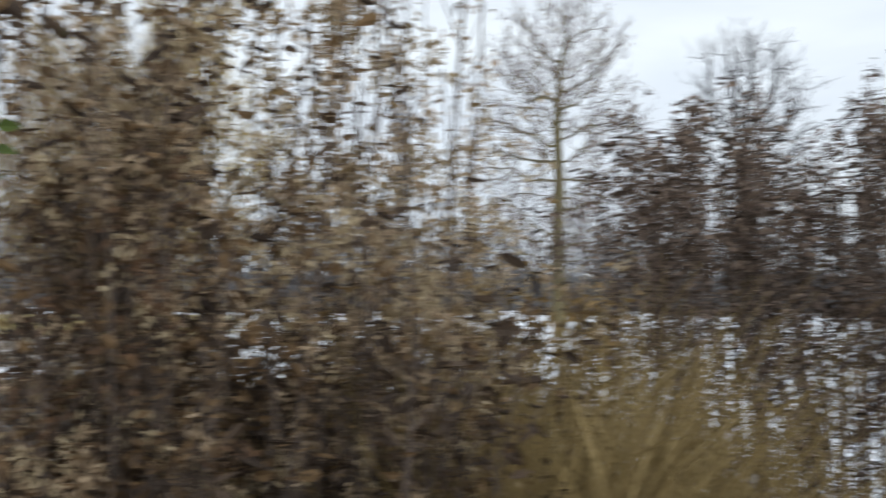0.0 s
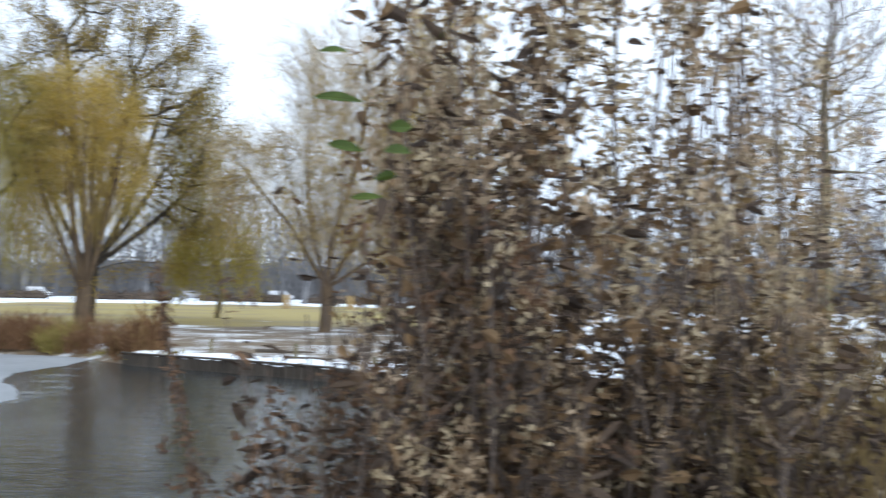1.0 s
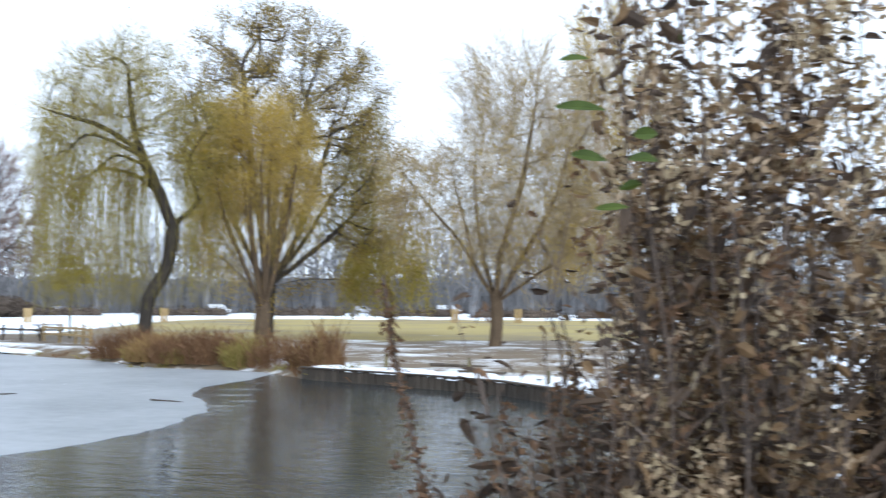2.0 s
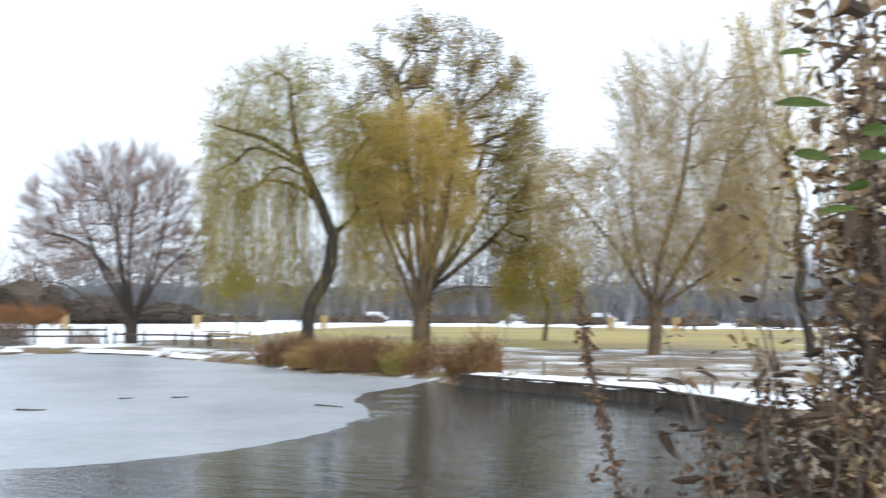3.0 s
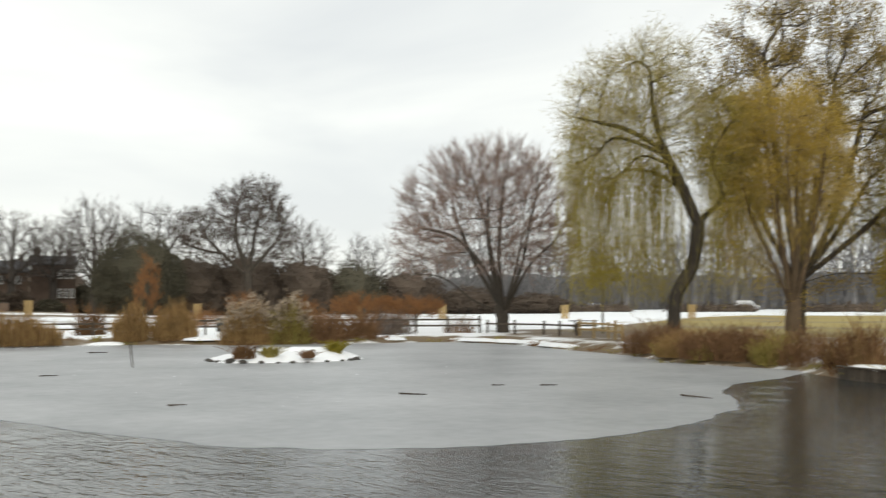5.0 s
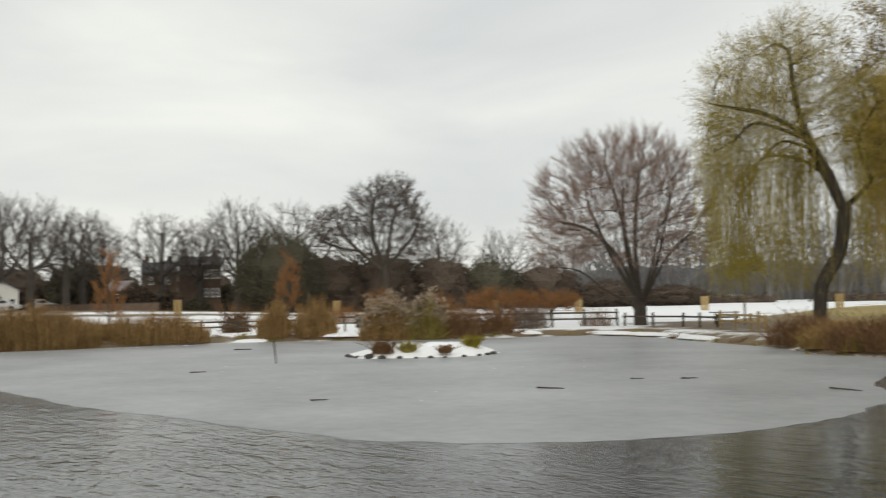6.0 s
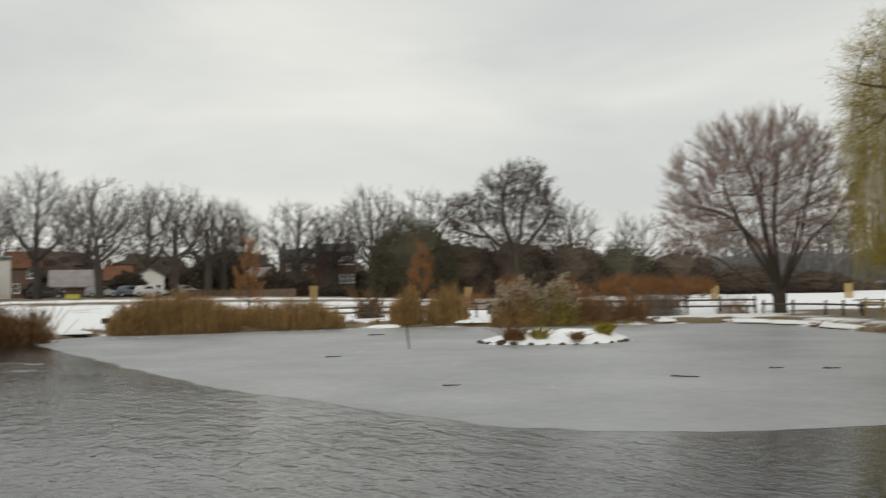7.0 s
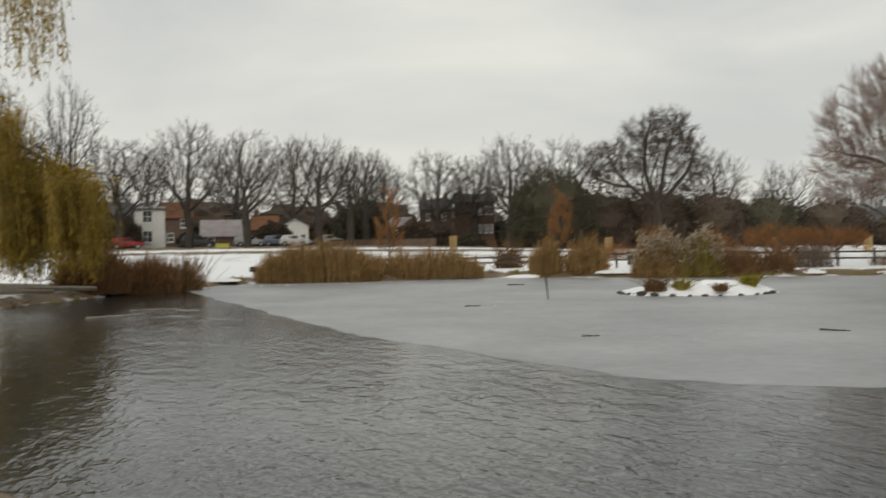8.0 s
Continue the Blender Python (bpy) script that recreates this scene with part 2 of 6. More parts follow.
def fan(rng, n, z0, reach, rise, steps=4, bow=0.6):
    """Guide points of n stems that spread from the head of a trunk."""
    out = []
    for i in range(n):
        an = 2 * math.pi * (i + 0.3 * rng.random()) / n
        k, h = reach * rng.uniform(0.7, 1.1), rise * rng.uniform(0.75, 1.1)
        out.append([(math.cos(an) * k * (q / steps) ** bow, math.sin(an) * k * (q / steps) ** bow, z0 + h * q / steps) for q in range(1, steps + 1)])
    return out


def joined(*sets):
    vs, fs, n = [], [], 0
    for v, f in sets:
        vs.append(v)
        fs.extend((f + n).tolist())
        n += len(v)
    return np.concatenate(vs), fs


def rand_unit(rng, n):
    return unit(rng.normal(size=(n, 3)))


# ---- trees ----
def in_blobs(rng, blobs, n, skin=0.42):
    """Points spread through the ellipsoids (x, y, z, rx, ry, rz), denser towards their skins."""
    w = np.array([b[3] * b[4] * b[5] for b in blobs])
    pick = rng.choice(len(blobs), n, p=w / w.sum())
    b = np.array(blobs)[pick]
    return b[:, :3] + rand_unit(rng, n) * (rng.random((n, 1)) ** skin) * b[:, 3:]


def skeleton(rng, goals, trunk, step, reach, lift=0.0, wild=0.25, stems=()):
    """Branches that grow from the trunk towards the goals until each is reached."""
    pos, parent, kids = [Vector(p) for p in trunk], [-1] + list(range(len(trunk) - 1)), [1] * len(trunk)
    pos = np.array([list(p) for p in pos], float)
    parent = list(parent)
    kids = list(kids)
    start = max(0, len(trunk) // 3)
    for stem in stems:  # further limbs, each parting from the wood nearest to its foot
        foot = int(np.linalg.norm(pos - np.array(stem[0], float), axis=1).argmin())
        for q, p in enumerate(stem):
            parent.append(len(pos) - 1 if q else foot)
            kids.append(1)
            pos = np.concatenate([pos, np.array([p], float)])
    alive = np.ones(len(goals), bool)
    dist = np.linalg.norm(goals[:, None] - pos[None, start:], axis=2)
    near, nd = dist.argmin(1) + start, dist.min(1)
    for turn in range(140):
        act = alive & (nd < reach)
        if not act.any():
            break
        g = goals[act]
        src = near[act]
        d = unit(g - pos[src])
        nodes, inv = np.unique(src, return_inverse=True)
        s = np.zeros((len(nodes), 3))
        np.add.at(s, inv, d)
        s = unit(unit(s) + rng.normal(size=s.shape) * wild + np.array([0, 0, lift]))
        ok = np.array([kids[i] < 3 for i in nodes])
        if not ok.any():
            break
        nodes, s = nodes[ok], s[ok]
        fresh = pos[nodes] + s * step
        base = len(pos)
        for i in nodes:
            kids[i] += 1
            parent.append(int(i))
            kids.append(0)
        pos = np.concatenate([pos, fresh])
        fd = np.linalg.norm(goals[:, None] - fresh[None], axis=2)
        j, m = fd.argmin(1), fd.min(1)
        better = m < nd
        near[better], nd[better] = j[better] + base, m[better]
        alive &= nd > step * 1.3
    return pos, np.array(parent)


def bough(*pts, gap=0.45):
    """A limb bent smoothly through a few guide points, in short even lengths."""
    p = np.array(pts, float)
    p = np.concatenate([2 * p[:1] - p[1:2], p, 2 * p[-1:] - p[-2:-1]])
    out = []
    for i in range(1, len(p) - 2):
        a, b, c, d = p[i - 1:i + 3]
        n = max(1, round(float(np.linalg.norm(c - b)) / gap))
        for t in np.arange(n) / n:
            out.append(0.5 * (2 * b + (c - a) * t + (2 * a - 5 * b + 4 * c - d) * t * t + (3 * b - a - 3 * c + d) * t ** 3))
    return [tuple(v) for v in out] + [tuple(p[-2])]


def hanging(rng, t, pos, r, curtains, twig_mat, leaf_mat, leaf=(0.15, 0.026), per=16, bunch=8, thick=0.007):
    """Bunches of withies that hang from the thin wood: each curtain is (x from, x to, lowest z, bunches, highest foot)."""
    rows = []
    for x0, x1, low, n, *top in curtains:
        ok = np.where((r < 0.09) & (pos[:, 0] > x0) & (pos[:, 0] < x1) & (pos[:, 2] > low + 1.2) & (pos[:, 2] < (top[0] if top else 99.0)))[0]
        if not len(ok):
            continue
        foot = np.repeat(rng.choice(ok, n), bunch)
        p = pos[foot] + rng.normal(size=(len(foot), 3)) * np.array([0.2, 0.25, 0.25])
        end = low + np.repeat(rng.random(n) ** 1.5 * 1.5, bunch) + rng.random(len(foot)) * 0.9
        rows.append((p, np.maximum(p[:, 2] - end, 0.5) * np.where(rng.random(len(foot)) < 0.3, rng.random(len(foot)), 1.0)))
    p, drop = np.concatenate([a for a, _ in rows]), np.concatenate([b for _, b in rows])
    n, m = len(p), 7
    s = np.linspace(0, 1, m)[None, :, None]
    out = unit(np.concatenate([p[:, :2], np.zeros((n, 1))], 1)) * rng.uniform(0.1, 0.7, (n, 1)) + rng.normal(size=(n, 3)) * 0.15
    sway = rng.normal(size=(n, 1, 3)) * np.array([0.05, 0.05, 0.0])
    pts = p[:, None] + out[:, None] * (1 - np.exp(-4 * s)) * np.array([1, 1, 0.4]) - np.array([0, 0, 1.0]) * drop[:, None, None] * s ** 1.15 + sway * s ** 2 * drop[:, None, None]
    part("withy_growth", strands(pts, np.full(n, thick), np.full(n, thick * 0.5)), twig_mat, t)["kind"] = "stuff"
    q = n * per
    i, f = rng.integers(0, n, q), rng.random(q) ** 0.75 * (m - 1.001)
    k = f.astype(int)
    f = (f - k)[:, None]
    c = pts[i, k] * (1 - f) + pts[i, k + 1] * f
    a = unit(rng.normal(size=(q, 3)) * 0.5 + np.array([0, 0, -1.0]))
    part("hanging_foliage", blades(c, a, unit(np.cross(a, rand_unit(rng, q))), leaf[0] * rng.uniform(0.6, 1.4, q), np.full(q, leaf[1])), leaf_mat, t)["kind"] = "stuff"


def limbs(pos, parent, base_r, tip_r, power=0.48):
    n = len(pos)
    load = np.zeros(n)
    has = np.zeros(n, bool)
    has[parent[1:]] = True
    load[~has] = 1
    for i in range(n - 1, 0, -1):
        load[parent[i]] += load[i]
    r = np.maximum(base_r * (load / load[0]) ** power, tip_r)
    main = np.full(n, -1)
    for i in range(1, n):
        p = parent[i]
        if main[p] < 0 or load[i] > load[main[p]]:
            main[p] = i
    kid = np.arange(1, n)
    par = parent[1:]
    seg = unit(pos[kid] - pos[par])
    d_in = np.zeros((n, 3))
    d_in[0] = (0, 0, 1)
    d_in[kid] = seg
    is_main = main[par] == kid
    nxt = np.where(main >= 0, main, np.arange(n))
    d_node = unit(d_in + np.where((main >= 0)[:, None], d_in[nxt], d_in))
    r0 = np.where(is_main, r[par], np.minimum(r[par], r[kid] * 1.25))
    d0 = np.where(is_main[:, None], d_node[par], seg)
    return r, d_in, (pos[par], pos[kid], r0, r[kid], d0, d_node[kid])


def limb_mesh(pieces, thick=0.06):
    p0, p1, r0, r1, d0, d1 = pieces
    out = []
    for sel, k in ((r1 > thick * 1.6, 7), ((r1 > thick * 0.7) & (r1 <= thick * 1.6), 5), (r1 <= thick * 0.7, 3)):
        if sel.any():
            out.append(frusta(p0[sel], p1[sel], r0[sel], r1[sel], d0[sel], d1[sel], k))
    return joined(*out)


def twig_points(rng, foot, dirs, length, bend, m=3, wild=0.35):
    n = len(foot)
    d = unit(dirs + rng.normal(size=(n, 3)) * wild)
    pts = [foot]
    for i in range(m - 1):
        d = unit(d + rng.normal(size=(n, 3)) * 0.18 + np.array([0, 0, bend]))
        pts.append(pts[-1] + d * (length / (m - 1)).reshape(-1, 1))
    return np.stack(pts, 1)


def bare_tree(rng, blobs, trunk, base_r, goals=420, step=0.55, twigs=3, twig_len=1.1, twig_r=0.016, bark=BARK_FAR, twig_mat=TWIG_GREY,
              lift=0.12, label="bare grey-brown deciduous tree on the snowy field", bend=0.08, at=None, group="", leaves=0, leaf_mat=None, leaf_size=0.22, reach=9.0, power=0.50, outward=0.8, flat=0, wild=0.25, stems=(), slip=1.0, skin=0.42, low=0.0, tip=0.22, curtains=(), hang_mat=None, hang_leaf=(0.15, 0.026), hang_per=16, clumps=0, clump_r=0.35, name="tree", slip_w=1.3, spray=0.5, leaf_w=0.55, hang_twig=None):
    """A tree with an open crown: trunk with limbs, fine twigs, and where asked leaves in clumps and hanging withies."""
    aims = in_blobs(rng, blobs, goals, skin)
    pos, parent = skeleton(rng, aims[aims[:, 2] > low], trunk, step, reach, lift, wild, stems)
    r, d, pieces = limbs(pos, parent, base_r, 0.012, power)
    t = thing(name, label, "tree", group, at)
    part("trunk", limb_mesh(pieces), bark, t)
    if curtains:
        hanging(rng, t, pos, r, curtains, hang_twig or twig_mat, hang_mat or leaf_mat, hang_leaf, hang_per)
    cen = np.average(np.array(blobs)[:, :3], axis=0, weights=[b[3] * b[5] for b in blobs])
    fine = np.where((r < max(base_r * tip, 0.03)) & (np.arange(len(pos)) > len(trunk)))[0]
    foot = np.repeat(fine, twigs)
    out = unit(pos[foot] - (cen - np.array([0, 0, 1.5])))
    ln = twig_len * (0.5 + rng.random(len(foot)))
    pts = twig_points(rng, pos[foot], d[foot] * 0.7 + out * outward + np.array([0, 0, 0.2]), ln, bend, 3)
    pts2 = twig_points(rng, pts[:, 1], unit(pts[:, 2] - pts[:, 1]), ln * 0.6, bend, 3, 0.6)
    sets = []
    if flat:  # the finest spray, many slips to a twig
        i = np.repeat(np.arange(len(pts)), flat)
        f = rng.random((len(i), 1)) * 1.999
        k = f.astype(int)[:, 0]
        f = f - k[:, None]
        c = pts[i, k] * (1 - f) + pts[i, k + 1] * f
        a = unit(unit(pts[i, k + 1] - pts[i, k]) + rng.normal(size=c.shape) * spray + np.array([0, 0, bend * 2]))
        sets.append(blades(c, a, unit(np.cross(a, rand_unit(rng, len(c)))), twig_len * slip * (0.35 + 0.6 * rng.random(len(c))), np.full(len(c), twig_r * slip_w)))
    sets += [strands(pts, np.full(len(pts), twig_r), np.full(len(pts), twig_r * 0.45))] + ([] if flat else [strands(pts2, np.full(len(pts2), twig_r * 0.7), np.full(len(pts2), twig_r * 0.4))])
    part("crown", joined(*sets), twig_mat, t)
    if leaves:
        i = rng.integers(0, len(pts), leaves)
        f = rng.random((leaves, 1))
        if clumps:
            i = rng.integers(0, len(pts), clumps)[rng.integers(0, clumps, leaves)]
        c = pts[i, 1] * (1 - f) + pts[i, 2] * f + rng.normal(size=(leaves, 3)) * (clump_r if clumps else 0.12)
        a = unit(rand_unit(rng, leaves) + np.array([0, 0, -0.6]))
        part("foliage", blades(c, a, unit(np.cross(a, rand_unit(rng, leaves))), leaf_size * (0.6 + 0.8 * rng.random(leaves)), leaf_size * leaf_w), leaf_mat, t)
    return t


def willow(rng, blobs, trunk, base_r, goals, hang, floor_z, n_strands, leaf_mat, twig_mat, label, at, bark=BARK_GREEN, step=0.55, leaf_per=14, lift=0.1, spread=0.5, min_r=0.35, leaf=(0.26, 0.055), top_twigs=1.0, core=0.15, twig_n=2, power=0.52, wild=0.38, stems=(), bare_front=0.0):
    """A weeping willow: crooked limbs and long hanging withies set with narrow leaves."""
    pos, parent = skeleton(rng, in_blobs(rng, blobs, goals), trunk, step, 9.0, lift, wild, stems)
    r, d, pieces = limbs(pos, parent, base_r * 1.1, 0.011, power)
    t = thing("willow_tree", label, "tree", at=at)
    part("trunk", limb_mesh(pieces), bark, t)
    fine = np.where((r < base_r * 0.25) & (np.arange(len(pos)) > len(trunk)))[0]
    cen = np.average(np.array(blobs)[:, :3], axis=0, weights=[b[3] * b[5] for b in blobs])
    rad = np.linalg.norm((pos[fine] - cen)[:, :2], axis=1)
    w = core + (rad / rad.max()) ** 2.2
    if bare_front:  # few withies left on the side over the water
        w = w * np.where((pos[fine, 1] < 0.8) & (np.abs(pos[fine, 0] - 0.2) < 3.0), bare_front, 1.0)
    foot = rng.choice(fine, n_strands, p=w / w.sum())
    p = pos[foot] + rng.normal(size=(n_strands, 3)) * 0.25
    out = pos[foot] - cen
    out[:, 2] = 0
    out = unit(out) * spread * (0.4 + rng.random((n_strands, 1)))
    length = np.minimum(hang * (0.25 + 0.75 * rng.random(n_strands) ** 0.7), np.maximum(p[:, 2] - floor_z - rng.random(n_strands) * 1.6, 0.5))
    m = 7
    s = np.linspace(0, 1, m)[None, :, None]
    sway = rng.normal(size=(n_strands, 1, 3)) * np.array([0.22, 0.22, 0.0])
    rise = 0.35 * rng.random((n_strands, 1, 1)) * np.array([0, 0, 1.0])
    pts = p[:, None] + out[:, None] * (1 - np.exp(-3 * s)) * 1.3 + rise * np.sin(np.minimum(s * 3.0, math.pi)) - np.array([0, 0, 1.0]) * length[:, None, None] * s ** 1.25 + sway * s ** 2 * length[:, None, None] * 0.5
    part("crown", strands(pts, np.full(n_strands, 0.010), np.full(n_strands, 0.005)), twig_mat, t)
    n = n_strands * leaf_per
    i = rng.integers(0, n_strands, n)
    f = rng.random(n) ** 0.8 * (m - 1.001)
    k = f.astype(int)
    f = (f - k)[:, None]
    c = pts[i, k] * (1 - f) + pts[i, k + 1] * f
    a = unit(rng.normal(size=(n, 3)) * 0.55 + np.array([0, 0, -1.0]))
    part("foliage", blades(c, a, unit(np.cross(a, rand_unit(rng, n))), leaf[0] * (0.6 + 0.8 * rng.random(n)), np.full(n, leaf[1])), leaf_mat, t)
    if top_twigs:
        foot = np.repeat(fine, twig_n)
        up = unit(pos[foot] - cen + np.array([0, 0, 0.5]))
        tp = twig_points(rng, pos[foot], up * 0.8 + d[foot] * 0.5, top_twigs * (0.4 + rng.random(len(foot))), -0.12, 4)
        part("twig_growth", strands(tp, np.full(len(tp), 0.009), np.full(len(tp), 0.004)), twig_mat, t)["kind"] = "stuff"
    return t


def leafy_mass(rng, name, blobs, n, mat, label, category, at, size=0.35, stems=True, kind="", group="", shell=0.5):
    """A dense shrub or evergreen: a heart of stems under a skin of many small leaf clumps with an uneven outline."""
    t = thing(name, label, category, group, at, kind)
    w = np.array([b[3] * b[4] * b[5] for b in blobs]) ** 0.67
    pick = rng.choice(len(blobs), n, p=w / w.sum())
    b = np.array(blobs)[pick]
    u = rand_unit(rng, n)
    lump = np.array([noise.noise(Vector((v[0] * 2.3 + 7 * p, v[1] * 2.3, v[2] * 2.3))) for v, p in zip(u, pick)])
    rr = (shell + (1 - shell) * rng.random(n) ** 0.5) * (1 + 0.28 * lump)
    c = b[:, :3] + u * rr[:, None] * b[:, 3:]
    keep = c[:, 2] > 0.02
    c, u = c[keep], u[keep]
    a = unit(u + rand_unit(rng, len(c)) * 0.9)
    part("foliage", blades(c, a, unit(np.cross(a, rand_unit(rng, len(c)))), size * (0.5 + rng.random(len(c))), size * (0.3 + 0.4 * rng.random(len(c)))), mat, t)
    for cx, cy, cz, rx, ry, rz in blobs:
        bm = bmesh.new()
        bmesh.ops.create_icosphere(bm, subdivisions=3, radius=1.0)
        for v in bm.verts:
            k = 0.68 + 0.30 * noise.noise(v.co * 2.1 + Vector((cx, cz, 0))) + 0.12 * noise.noise(v.co * 6.0)
            v.co = Vector((cx + v.co.x * rx * k, cy + v.co.y * ry * k, max(cz + v.co.z * rz * k, 0.0)))
        part("inner_growth", bm, mat, t)
    if stems:
        m = 260
        bb = np.array(blobs)[rng.integers(0, len(blobs), m)]
        top = bb[:, :3] + rand_unit(rng, m) * bb[:, 3:] * rng.uniform(0.7, 1.28, (m, 1))
        foot = np.stack([top[:, 0] * 0.4, top[:, 1] * 0.4, np.zeros(m)], 1)
        s = np.linspace(0, 1, 4)[None, :, None]
        part("branchwork", strands(foot[:, None] * (1 - s) + top[:, None] * s, np.full(m, 0.035), np.full(m, 0.012), 3), BARK_FAR, t)
    return t


def brush(rng, name, w, d, h, n, mat, label, category, at, plume=None, lean=0.16, blade_w=0.03, top_round=0.55, kind="", curve=0.25, group="", fan=0.0, mixed=None):
    """A stand of reeds, canes or tall grass: many thin bent stems, taller towards the middle."""
    t = thing(name, label, category, group, at, kind)
    x, y = rng.uniform(-1, 1, n), rng.uniform(-1, 1, n)
    keep = (np.abs(x) ** 3 + y ** 2) < 1.05
    x, y = x[keep], y[keep]
    n = len(x)
    lump = np.array([(noise.noise(Vector((a * w * 0.6, b * d * 0.6, 3.1))) + 0.5 * noise.noise(Vector((a * w * 2.2, b * d * 2.2, 8.1)))) for a, b in zip(x, y)])
    hh = h * (1 - top_round * np.abs(x) ** 3) * (0.44 + 0.62 * rng.random(n) ** 0.9) * (1 + 0.42 * lump)
    foot = np.stack([x * w / 2, y * d / 2, np.full(n, -0.12)], 1)
    dirs = np.stack([rng.normal(size=n) * lean + x * fan, rng.normal(size=n) * lean, np.ones(n)], 1)
    s = np.linspace(0, 1, 4)[None, :, None]
    side = np.stack([rng.uniform(-1, 1, n), rng.uniform(-1, 1, n), -0.5 * np.ones(n)], 1) * curve
    pts = foot[:, None] + (dirs[:, None] * s + side[:, None] * s ** 2.5) * hh[:, None, None]
    for sel, tone in (((np.arange(n) % 5) > 1, mat), ((np.arange(n) % 5) <= 1, mixed or mat)):
        part("stalk_growth", strands(pts[sel], np.full(sel.sum(), blade_w * 0.5), np.full(sel.sum(), blade_w * 0.22)), tone, t)
    m = int(n * 2.5)
    i = rng.integers(0, n, m)
    f = rng.random(m) * 0.8 * 2.99
    k = f.astype(int)
    f = (f - k)[:, None]
    c = pts[i, k] * (1 - f) + pts[i, k + 1] * f
    a = unit(rng.normal(size=(m, 3)) * np.array([0.55, 0.55, 0.2]) + np.array([0, 0, 0.8]))
    part("foliage", blades(c, a, unit(np.cross(a, rand_unit(rng, m))), h * 0.20 * (0.5 + rng.random(m)), np.full(m, blade_w * 1.4)), mat, t)
    if plume:
        sel = rng.random(n) < 0.5
        tip = pts[sel, -1]
        q = np.repeat(tip, 5, 0) + rng.normal(size=(len(tip) * 5, 3)) * 0.06
        a = unit(rng.normal(size=(len(q), 3)) * 0.5 + np.array([0.2, 0, 0.7]))
        part("plume_growth", blades(q, a, unit(np.cross(a, rand_unit(rng, len(q)))), np.full(len(q), 0.22), np.full(len(q), 0.07)), plume, t)
    return t


# ---- the pond, its banks and the fields ----
def smooth_loop(pts, per=8):
    p = np.array(pts, float)
    out = []
    for i in range(len(p)):
        a, b, c, d = p[i - 1], p[i], p[(i + 1) % len(p)], p[(i + 2) % len(p)]
        for t in np.arange(per) / per:
            out.append(0.5 * (2 * b + (c - a) * t + (2 * a - 5 * b + 4 * c - d) * t * t + (3 * b - a - 3 * c + d) * t ** 3))
    return np.array(out)


SHORE = smooth_loop([(-2.6, 4.5), (-5, 2.6), (-10, -0.5), (-18, -5), (-30, -7), (-38, -4.5), (-43, -2.2), (-49, 1.5), (-54.5, 5.6), (-57, 9), (-55.2, 14),
                     (-55.5, 20.5), (-53.5, 24.5), (-49.5, 29), (-46.8, 33.5), (-45, 37.6), (-40, 38.4), (-33.7, 36), (-28.6, 34.2), (-23.6, 31.4), (-19.5, 31), (-15.5, 28.4),
                     (-12.8, 27.5), (-8.6, 25.6), (-5.2, 22), (-3.2, 15), (-2.2, 9)], 6)


def shore_distance(x, y):
    """Metres from the waterline; negative over the water."""
    a, b = SHORE, np.roll(SHORE, -1, 0)
    best = np.full(x.shape, 1e9)
    inside = np.zeros(x.shape, bool)
    for (ax, ay), (bx, by) in zip(a, b):
        ex, ey = bx - ax, by - ay
        t = np.clip(((x - ax) * ex + (y - ay) * ey) / (ex * ex + ey * ey), 0, 1)
        best = np.minimum(best, np.hypot(x - ax - t * ex, y - ay - t * ey))
        if ey:
            inside ^= ((ay > y) != (by > y)) & (x < ax + (y - ay) / ey * ex)
    return np.where(inside, -best, best)


def ease(v):
    v = np.clip(v, 0, 1)
    return v * v * (3 - 2 * v)


def land_height(x, y):
    rise = 1.15 * ease((-x - 66) / 62) * ease((72 - y) / 45)
    near = 0.27 * ease((7 - np.hypot(x, y)) / 4)
    fall = -0.35 * ease((y - 80) / 90) * ease((x + 90) / 60)
    return 0.36 + rise + near + fall


def ground_z(x, y):
    x, y = np.atleast_1d(np.asarray(x, float)), np.atleast_1d(np.asarray(y, float))
    s = shore_distance(x, y)
    return np.where(s < 0, -0.7 * ease(-s / 1.5), 0.0 + land_height(x, y) * ease((s + 0.15) / 1.3))


def gz(x, y):
    return float(ground_z(x, y)[0])


def spread(lo, hi, fine, far):
    mid = np.arange(lo, hi, fine)
    out, step, v = [], fine, hi
    while v < far:
        out.append(v)
        step *= 1.09
        v += step
    low, step, v = [], fine, lo
    while v > -far:
        step *= 1.09
        v -= step
        low.append(v)
    return np.concatenate([np.array(low[::-1]), mid, np.array(out), [far * 1.2]])


gx, gy = spread(-68, 10, 0.7, 2400), spread(-9, 56, 0.7, 2400)
X, Y = np.meshgrid(gx, gy, indexing="ij")
Z = ground_z(X.ravel(), Y.ravel()).reshape(X.shape)
S = shore_distance(X.ravel(), Y.ravel()).reshape(X.shape)
Z = Z + np.where(S > 1.5, 0.05, 0.0) * np.sin(X * 0.9 + np.sin(Y * 0.7) * 2) * np.sin(Y * 0.8)
nx, ny = len(gx), len(gy)
i, j = np.meshgrid(np.arange(nx - 1), np.arange(ny - 1), indexing="ij")
quads = np.stack([i * ny + j, (i + 1) * ny + j, (i + 1) * ny + j + 1, i * ny + j + 1], -1).reshape(-1, 4)

